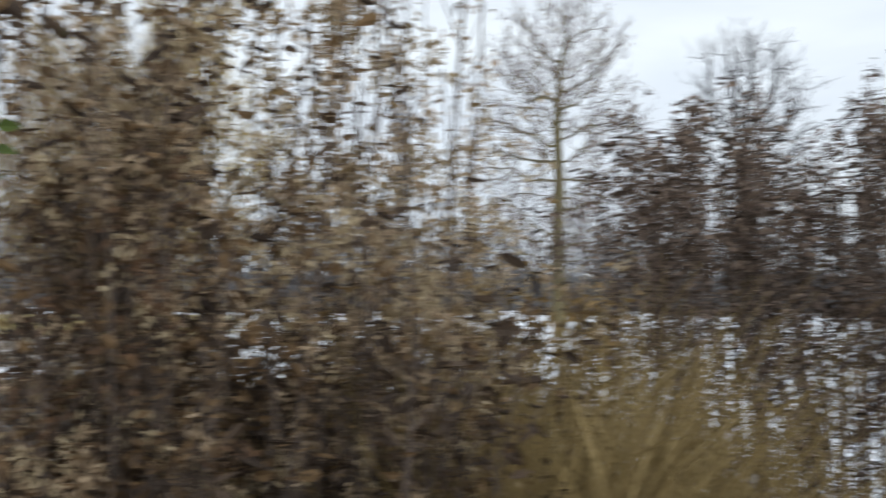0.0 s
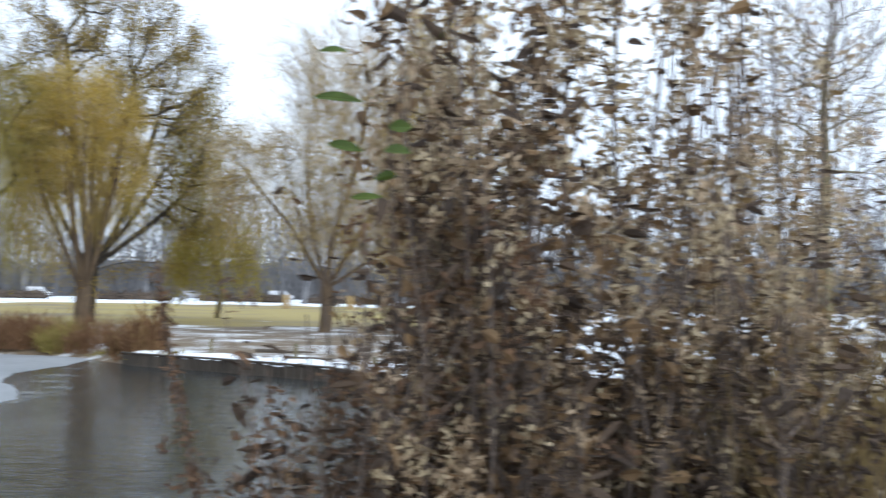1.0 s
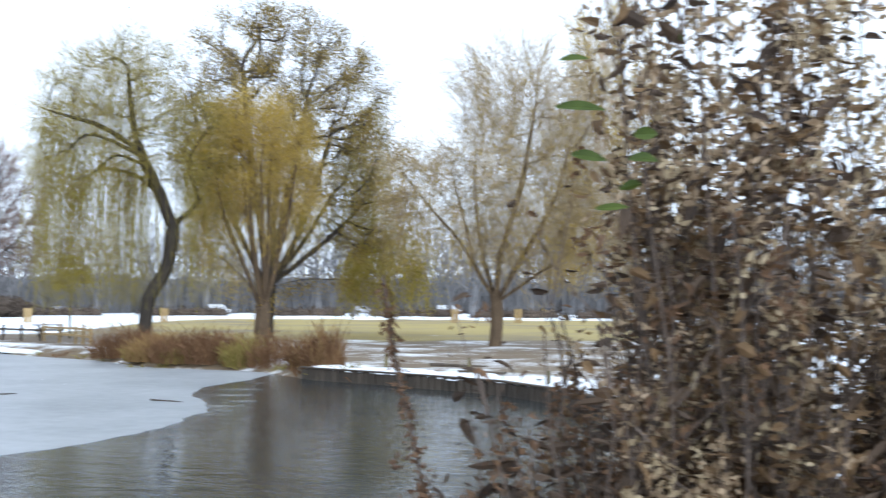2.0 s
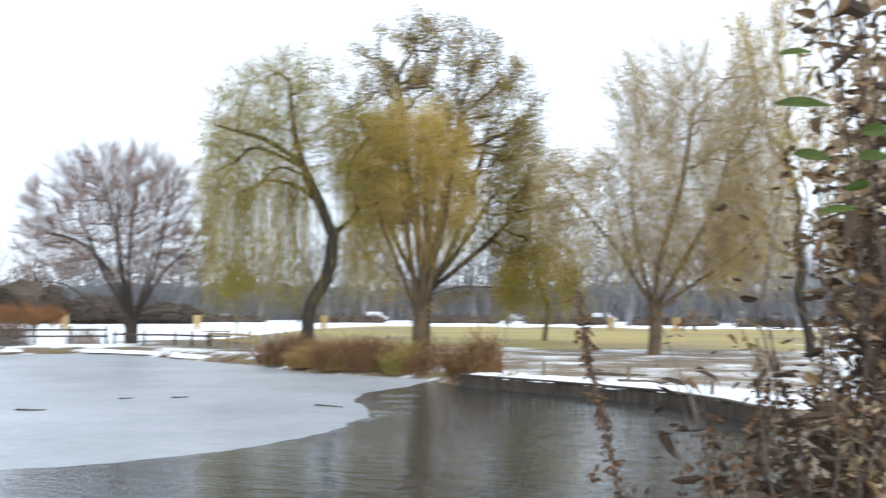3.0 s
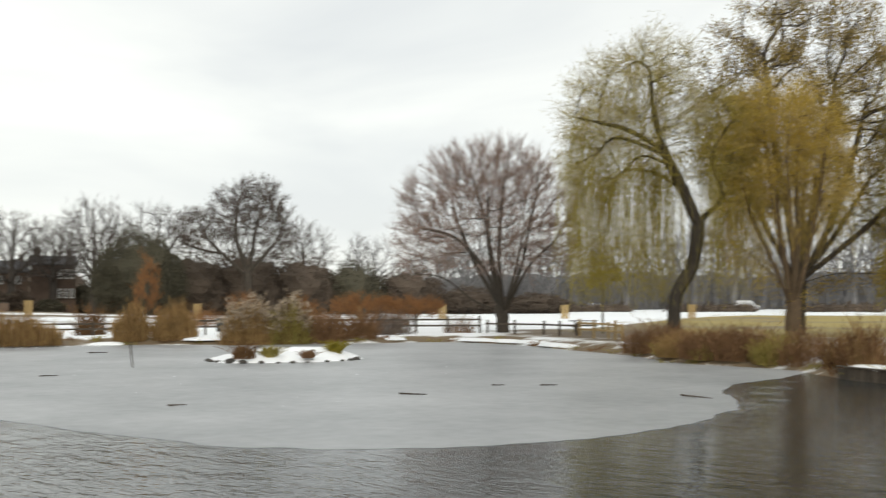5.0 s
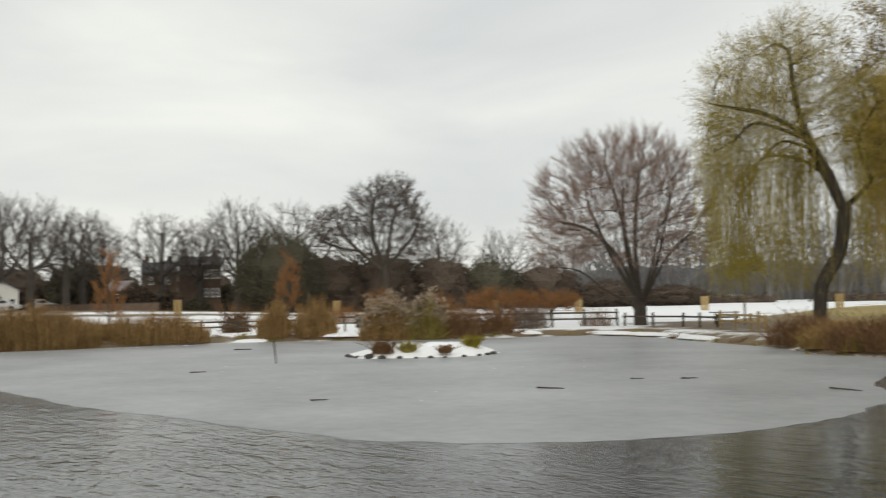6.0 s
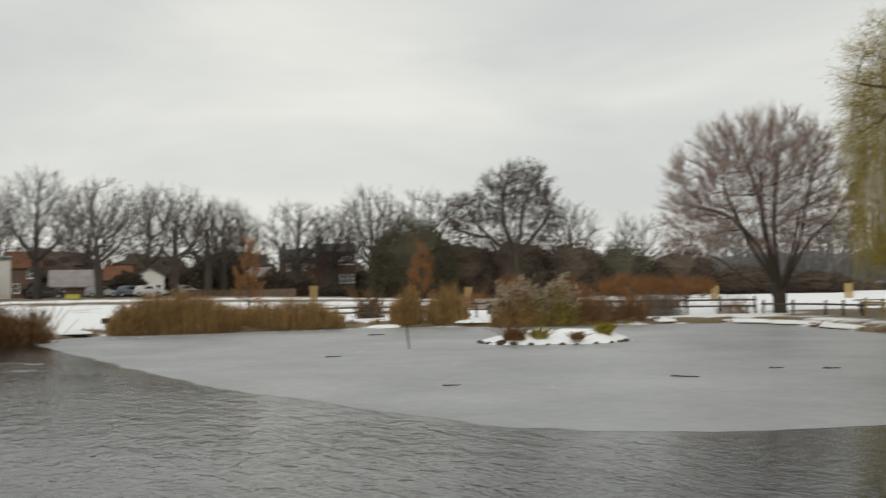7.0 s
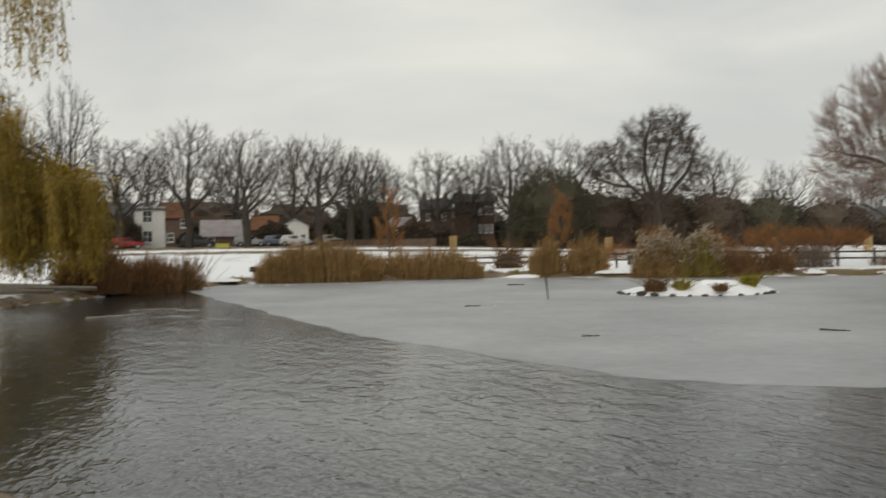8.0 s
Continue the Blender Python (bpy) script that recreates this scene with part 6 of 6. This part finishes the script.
house(-158, 25.3, 3.8, 6.0, 2.6, 2.0, BRICK_RED, ROOF_TILE, "small brick house with a red-brown tiled roof", [(0.7, (0.6,))], (-1.2,))
house(-157.2, 29.6, 4.0, 6.0, 3.1, 1.2, WALL_WHITE, ROOF_SLATE, "white cottage beyond the parked cars", [(0.8, (-1.3, 1.2)), (2.3, (-1.3,))], gable=True, win=(0.7, 0.9))
house(-160.3, 38.7, 5.8, 7.0, 3.6, 1.9, WALL_WHITE, ROOF_SLATE, "white gabled house behind bare trees", [(0.8, (-1.4, 1.4)), (2.6, (-1.4, 1.4))], gable=True, win=(0.8, 1.0))
house(-158.7, 45.2, 5.4, 6.0, 3.2, 1.4, BRICK_RED, ROOF_SNOW, "brick house with snow-dusted roof", [(1.6, (-1.4, 0.4, 1.8))], win=(0.7, 0.9))
house(-156.5, 51.4, 5.0, 8.0, 6.0, 1.6, BRICK_RED, ROOF_SLATE, "dark brick house with tall chimneys", [(4.2, (-1.2, 1.2)), (1.6, (1.2,))], (-1.8, 1.6), win=(0.55, 1.0))
house(-154.6, 57.0, 6.2, 8.0, 7.3, 1.3, BRICK_RED, ROOF_SLATE, "three-bay brick house with white sash windows", [(2.4, (0.9, 1.8, 2.6)), (5.2, (0.9, 1.8, 2.6))], (-2.2, 2.2), win=(0.42, 1.2))

low = thing("garden_wall", "low brown brick wall along the road", "wall", at=facing(-136.5, 38.5, gz(-136.5, 38.5)))
part("wall", box_bm(-8.0, 6.0, -0.11, 0.11, -0.3, 0.85, bevel=0.02), BRICK_RED, low)
part("coping", box_bm(-8.0, 6.0, -0.15, 0.15, 0.854, 0.93, bevel=0.02), STONE, low)


# ---- parked vehicles ----
def car(x, y, colour, label, turn=90.0, length=4.1, height=1.45, van=False):
    t = thing("car", label, "van" if van else "car", "parked vehicles", at=facing(x, y, gz(x, y), turn - 90))
    h, L = height, length / 2
    prof = [(-L, 0.32), (-L, 0.78), (-L + 0.12, 0.92), (-L * 0.82, h * 0.97), (-L * 0.3, h), (L * 0.12, h * 0.97), (L * 0.45, 0.98), (L - 0.2, 0.80), (L, 0.62), (L, 0.32)]
    if van:
        prof = [(-L, 0.35), (-L, h * 0.95), (-L + 0.1, h), (L * 0.35, h), (L * 0.62, h * 0.62), (L - 0.1, h * 0.5), (L, 0.8), (L, 0.35)]
    bm = bmesh.new()
    face = bm.faces.new([bm.verts.new((a, -0.84, b)) for a, b in prof])
    made = bmesh.ops.extrude_face_region(bm, geom=[face])["geom"]
    bmesh.ops.translate(bm, vec=(0, 1.68, 0), verts=[g for g in made if isinstance(g, bmesh.types.BMVert)])
    bmesh.ops.recalc_face_normals(bm, faces=bm.faces)
    for v in bm.verts:
        if v.co.z > 0.95 and not van:
            v.co.y *= 0.84
    bmesh.ops.bevel(bm, geom=list(bm.edges), offset=0.045, segments=2, affect="EDGES")
    part("body", bm, paint("car_paint", colour), t)
    if not van:
        for sy in (-1, 1):
            for a, b in ((-L * 0.74, -L * 0.28), (-L * 0.22, L * 0.22)):
                g = bmesh.new()
                y0 = 0.80
                vs = [g.verts.new(q) for q in ((a, sy * y0, 0.98), (b + 0.1, sy * y0, 0.98), (b - 0.04, sy * 0.735, h * 0.9), (a + 0.1, sy * 0.735, h * 0.9))]
                g.faces.new(vs)
                bmesh.ops.solidify(g, geom=g.faces[:], thickness=0.03)
                part("window", g, GLASS_DARK, t)
    for sx in (-L * 0.62, L * 0.62):
        for sy in (-0.82, 0.82):
            wbm = bmesh.new()
            bmesh.ops.create_cone(wbm, cap_ends=True, segments=20, radius1=0.31, radius2=0.31, depth=0.2)
            bmesh.ops.rotate(wbm, matrix=Matrix.Rotation(math.pi / 2, 3, "X"), verts=wbm.verts)
            bmesh.ops.translate(wbm, vec=(sx, sy, 0.31), verts=wbm.verts)
            wheel = part("wheel", wbm, RUBBER, t)
            rb = bmesh.new()
            bmesh.ops.create_cone(rb, cap_ends=True, segments=16, radius1=0.19, radius2=0.19, depth=0.23)
            bmesh.ops.rotate(rb, matrix=Matrix.Rotation(math.pi / 2, 3, "X"), verts=rb.verts)
            bmesh.ops.translate(rb, vec=(sx, sy, 0.31), verts=rb.verts)
            part("rim", rb, CHROME, wheel)
    for sy in (-0.6, 0.6):
        part("headlight", box_bm(L - 0.12, L + 0.01, sy - 0.16, sy + 0.16, 0.60, 0.72, bevel=0.02), LAMP_GLASS, t)
    return t


car(-135, 4.9, (0.30, 0.02, 0.02), "red hatchback parked by the roadside", 92, 4.0)
car(-135, 13.3, (0.012, 0.013, 0.016), "black estate car parked by the roadside", 92, 4.3, 1.6)
car(-141, 20.6, (0.42, 0.44, 0.46), "silver saloon parked by the wall", 95, 4.2)
car(-140, 24.2, (0.16, 0.19, 0.25), "blue-grey car parked by the wall", 85, 4.0)
car(-137, 25.9, (0.70, 0.71, 0.72), "white hatchback parked by the grass", 75, 3.9)
car(-142, 31.5, (0.45, 0.46, 0.47), "pale grey car behind the trees", 90, 4.1)
for x, y, c, lab, van in ((-92, 137, (0.72, 0.72, 0.72), "white van parked beyond the meadow", True), (-63, 158, (0.70, 0.70, 0.71), "white van parked beyond the meadow", True), (-74, 150, (0.5, 0.5, 0.52), "silver car parked beyond the meadow", False),
                          (-47, 161, (0.1, 0.1, 0.12), "dark car parked beyond the meadow", False), (-108, 122, (0.08, 0.08, 0.1), "dark car parked beyond the meadow", False), (-118, 112, (0.55, 0.56, 0.58), "silver car parked beyond the meadow", False)):
    car(x * 1.12, y * 1.12, c, lab, 90, 4.2 if van else 4.0, 1.7 if van else 1.4, van)


# ---- the tall shrub on the near bank ----
def shrub(rng, name, label, canes, leaf_n, head_n, leaf_mat, at_xy, x_rng, y_rng, h_fn, low_leaf=0.25, leaf_len=0.085, lean=0.10, branch=5, leaf_low_bias=1.0, fluff=2.0, dark_mat=LEAF_DARK, short=0.72, dark=0.5, edge=1.0, simple=False, husk_mat=HUSK, cane_r=(0.004, 0.0075)):
    """Upright canes with side shoots, hung with withered leaves and dry flower heads."""
    t = thing(name, label, "shrub", at=pose(at_xy[0], at_xy[1], 0), kind="stuff" if name == "dead_stalks" else "")
    fx, fy = x_rng[0] + (x_rng[1] - x_rng[0]) * ((rng.permutation(canes) + rng.random(canes)) / canes) ** (1 / edge), rng.uniform(*y_rng, canes)
    h = np.array([h_fn(a) for a in fx]) * rng.uniform(short, 1.05, canes)
    gzz = ground_z(fx + at_xy[0], fy + at_xy[1]) - 0.05
    s = np.linspace(0, 1, 9)[None, :, None]
    bend = np.stack([rng.normal(size=canes) * lean, rng.normal(size=canes) * lean, np.zeros(canes)], 1)
    kink = rng.normal(size=(canes, 9, 3)) * np.array([0.012, 0.012, 0.0])
    base = np.stack([fx * 0.82 + np.mean(x_rng) * 0.18, fy, gzz], 1)
    top = np.stack([fx, fy, h], 1) + bend
    pts = base[:, None] * (1 - s) + top[:, None] * s + bend[:, None] * (s ** 2 - s) * 0.8 + kink
    part("branchwork", strands(pts, rng.uniform(*cane_r, canes), np.full(canes, 0.002), 5), STEM, t)["kind"] = "stuff"
    m = canes * branch
    i = rng.integers(0, canes, m)
    f = rng.uniform(1.6, 7.9, m)
    k = f.astype(int)
    f = (f - k)[:, None]
    d = unit(np.stack([rng.normal(size=m) * 0.45, rng.normal(size=m) * 0.45, 0.7 + rng.random(m)], 1))
    side = twig_points(rng, pts[i, k] * (1 - f) + pts[i, k + 1] * f, d, rng.uniform(0.10, 0.34, m), 0.10, 4, 0.15)
    part("side_growth", strands(side, np.full(m, 0.0028), np.full(m, 0.0012), 3), STEM, t)["kind"] = "stuff"
    f = rng.random((canes, 40, 1)) * 6.99 + 1.0
    k = f.astype(int)[..., 0]
    row = np.arange(canes)[:, None]
    along = pts[row, k] * (1 - (f - k[..., None])) + pts[row, k + 1] * (f - k[..., None])
    every = np.concatenate([along.reshape(-1, 3), side.reshape(-1, 3), side[:, 2:].reshape(-1, 3)])
    zlo, zhi = every[:, 2].min(), every[:, 2].max()
    w = (1.0 - (1 - low_leaf) * (every[:, 2] - zlo) / (zhi - zlo)) ** leaf_low_bias
    for share, mat, big, slim, lab in ((dark, dark_mat, 1.0, 0.8, "dark shrivelled leaves"), ((1 - dark) * 1.35, leaf_mat, 0.76, 1.0, "withered brown leaves")):
        n = int(leaf_n * share)
        c = every[rng.choice(len(every), n, p=w / w.sum())] + rng.normal(size=(n, 3)) * 0.035
        a = unit(rng.normal(size=(n, 3)) * np.array([1.2, 0.8, 0.35]) + np.array([0, 0, -0.4]))
        x = unit(np.cross(a, rand_unit(rng, n)))
        ln = leaf_len * big * np.clip(rng.lognormal(-0.25, 0.35, n), 0.3, 1.25)
        wide = ln * rng.uniform(0.26, 0.52, n) * slim
        part("withered_foliage", blades(c, a, x, ln, wide) if simple else curled(c, a, x, ln, wide, rng.uniform(-0.6, 1.8, n)), mat, t, lab)["kind"] = "stuff"
    if head_n:
        tips = np.concatenate([pts[:, -1], side[:, -1], side[:, -2], pts[:, -2]])
        for count, feet, q, size, mat, lab in ((head_n, tips, 26, 0.13, SEED if husk_mat is HUSK else husk_mat, "dry beige flower heads"), (int(head_n * fluff), every, 16, 0.075, husk_mat, "grey-beige fluffy husks")):
            tp = feet[rng.integers(0, len(feet), count)]
            u = rng.random((count, q, 1))
            ax = unit(rng.normal(size=(count, 1, 3)) * 0.6 + np.array([0, 0, 0.6]))
            cc = (tp[:, None] + ax * u * size + rng.normal(size=(count, q, 3)) * 0.019 * (1.15 - u)).reshape(-1, 3)
            aa = rand_unit(rng, len(cc))
            part("inflorescence", blades(cc, aa, unit(np.cross(aa, rand_unit(rng, len(cc)))), rng.uniform(0.014, 0.032, len(cc)), rng.uniform(0.008, 0.016, len(cc))), mat, t, lab)["kind"] = "stuff"
    return t


rng = np.random.default_rng(71)
bush = shrub(rng, "shrub", "tall withered butterfly bush with brown leaves and a few green ones", 44, 6600, 280, LEAF_UMBER, (0, 2.3), (-0.40, 0.18), (-0.2, 0.8), lambda a: 3.3, dark=0.42, low_leaf=0.24, leaf_len=0.062, branch=9, fluff=2.2, edge=0.72)
for k, (x, y, z, ln, wd, turn) in enumerate(((-0.44, 1.90, 2.75, 0.070, 0.026, 4), (-0.45, 1.91, 2.665, 0.115, 0.028, -3), (-0.42, 1.91, 2.575, 0.080, 0.026, 8), (-0.31, 1.94, 2.61, 0.055, 0.03, 20), (-0.32, 1.94, 2.565, 0.07, 0.034, -15),
                                             (-0.30, 1.95, 2.52, 0.05, 0.024, 170), (-0.38, 1.93, 2.475, 0.075, 0.018, 2), (-0.25, 2.1, 2.83, 0.06, 0.02, 100))):
    leaf = part("green_leaf", lance_leaf(ln * 0.8, wd * 0.85, 0.1 + 0.08 * (k % 3)), LEAF_GREEN, bush, "fresh green leaf")
    leaf.matrix_basis = pose(x + 0.01, y - 2.3, z, 40 + 13 * (k % 4), 4 * (k % 3) - 4, turn)
shrub(rng, "shrub", "withered butterfly bush with crowded dry flower heads", 40, 1700, 260, LEAF_DEAD, (0, 2.7), (0.08, 0.62), (-0.3, 0.7), lambda a: 3.42 - 0.30 * a, dark=0.4, low_leaf=0.3, leaf_len=0.052, branch=7, leaf_low_bias=1.3, fluff=2.0)
# deep shade in this tangle is painted by mostly dark leaves and umber husks
shrub(rng, "shrub", "low tangle of dead brown stems and leaves on the bank", 90, 13000, 130, LEAF_UMBER, (0.05, 2.6), (-0.76, 0.58), (-0.35, 0.7), lambda a: 2.12 + 0.12 * math.sin(a * 5) - 0.30 * max(0.0, -0.45 - a), low_leaf=0.9, leaf_len=0.068, lean=0.14, branch=8, dark=0.9, husk_mat=LEAF_UMBER, fluff=3.0)
shrub(rng, "shrub", "brown thicket of dead stems farther back on the bank", 100, 13500, 380, LEAF_DEAD, (0.2, 4.0), (-0.9, 1.0), (-0.5, 0.6), lambda a: 2.32 + 0.12 * math.sin(a * 4), low_leaf=0.9, leaf_len=0.068, lean=0.14, branch=8)
shrub(rng, "shrub", "dark purple-brown shrub standing against the snow", 250, 48000, 600, LEAF_PURPLE, (2.9, 6.0), (-1.65, 2.6), (-0.7, 0.9), lambda a: 3.22 + 0.10 * math.sin(a * 4) + (0.85 * min(1.0, (a - 0.1)) if a > 0.1 else 0.12 * min(0.0, a + 0.9) * 3), low_leaf=4.0, leaf_len=0.074, simple=True, dark=0.4, husk_mat=LEAF_PURPLE, lean=0.14, branch=10, leaf_low_bias=1.9, fluff=3.0, short=0.9, cane_r=(0.007, 0.012))
shrub(rng, "dead_stalks", "dead flower stalks with beige seed heads before the water", 18, 700, 70, LEAF_RUST, (-1.0, 2.55), (0.14, 0.62), (-0.2, 0.25), lambda a: 1.88 + 0.15 * a, low_leaf=0.6, leaf_len=0.034, lean=0.05, branch=4, husk_mat=LEAF_RUST)
shrub(rng, "shrub", "dense brown tangle of dead stems at the edge of the bush", 40, 4600, 90, LEAF_RUST, (-0.40, 2.3), (-0.12, 0.30), (-0.2, 0.35), lambda a: 2.32 + 0.3 * a, low_leaf=0.7, leaf_len=0.042, branch=8, dark=0.6, husk_mat=LEAF_RUST, fluff=3.0)
stalk = thing("dead_stalk", "single tall dead stalk with withered brown whorls", "stalk", at=pose(-0.75, 2.46, 0.55))
s = np.linspace(0, 1, 14)
pts = np.stack([-0.295 * s ** 1.3 + 0.006 * np.sin(s * 19), 0.02 * np.sin(s * 5), -0.1 + 1.92 * s], 1)
part("stem", strands(pts[None], np.array([0.009]), np.array([0.0035]), 5), STEM, stalk)
n = 620
f = rng.uniform(4.5, 12.9, n)
k = f.astype(int)
c = pts[k] + (pts[k + 1] - pts[k]) * (f - k)[:, None] + rng.normal(size=(n, 3)) * np.array([0.012, 0.012, 0.01]) * (1.5 - f / 13)[:, None]
a = unit(rand_unit(rng, n) + np.array([0, 0, -0.6]))
part("withered_foliage", curled(c, a, unit(np.cross(a, rand_unit(rng, n))), rng.uniform(0.010, 0.028, n), rng.uniform(0.006, 0.014, n), rng.uniform(0, 1.5, n)), LEAF_RUST, stalk)
for x, y, w, d, h, n, curve, lab in ((0.66, 3.0, 0.75, 0.45, 1.85, 1500, 0.25, "tall clump of withered tan grass on the near bank"), (1.36, 3.75, 1.1, 0.7, 1.75, 1700, 0.45, "arching clump of withered yellow grass on the near bank"), (0.88, 3.7, 1.0, 0.6, 1.95, 1700, 0.3, "tall clump of withered tan grass on the near bank"),
                                     (1.9, 4.0, 1.6, 0.9, 1.3, 900, 0.7, "low clump of withered yellow grass on the near bank"), (1.25, 2.9, 0.8, 0.4, 1.3, 1100, 0.6, "arching clump of withered yellow grass on the near bank")):
    brush(rng, "grass_clump", w, d, h, n, GRASS_NEAR, lab, "grass", pose(x, y, gz(x, y)), None, 0.14, 0.0075, curve=curve)
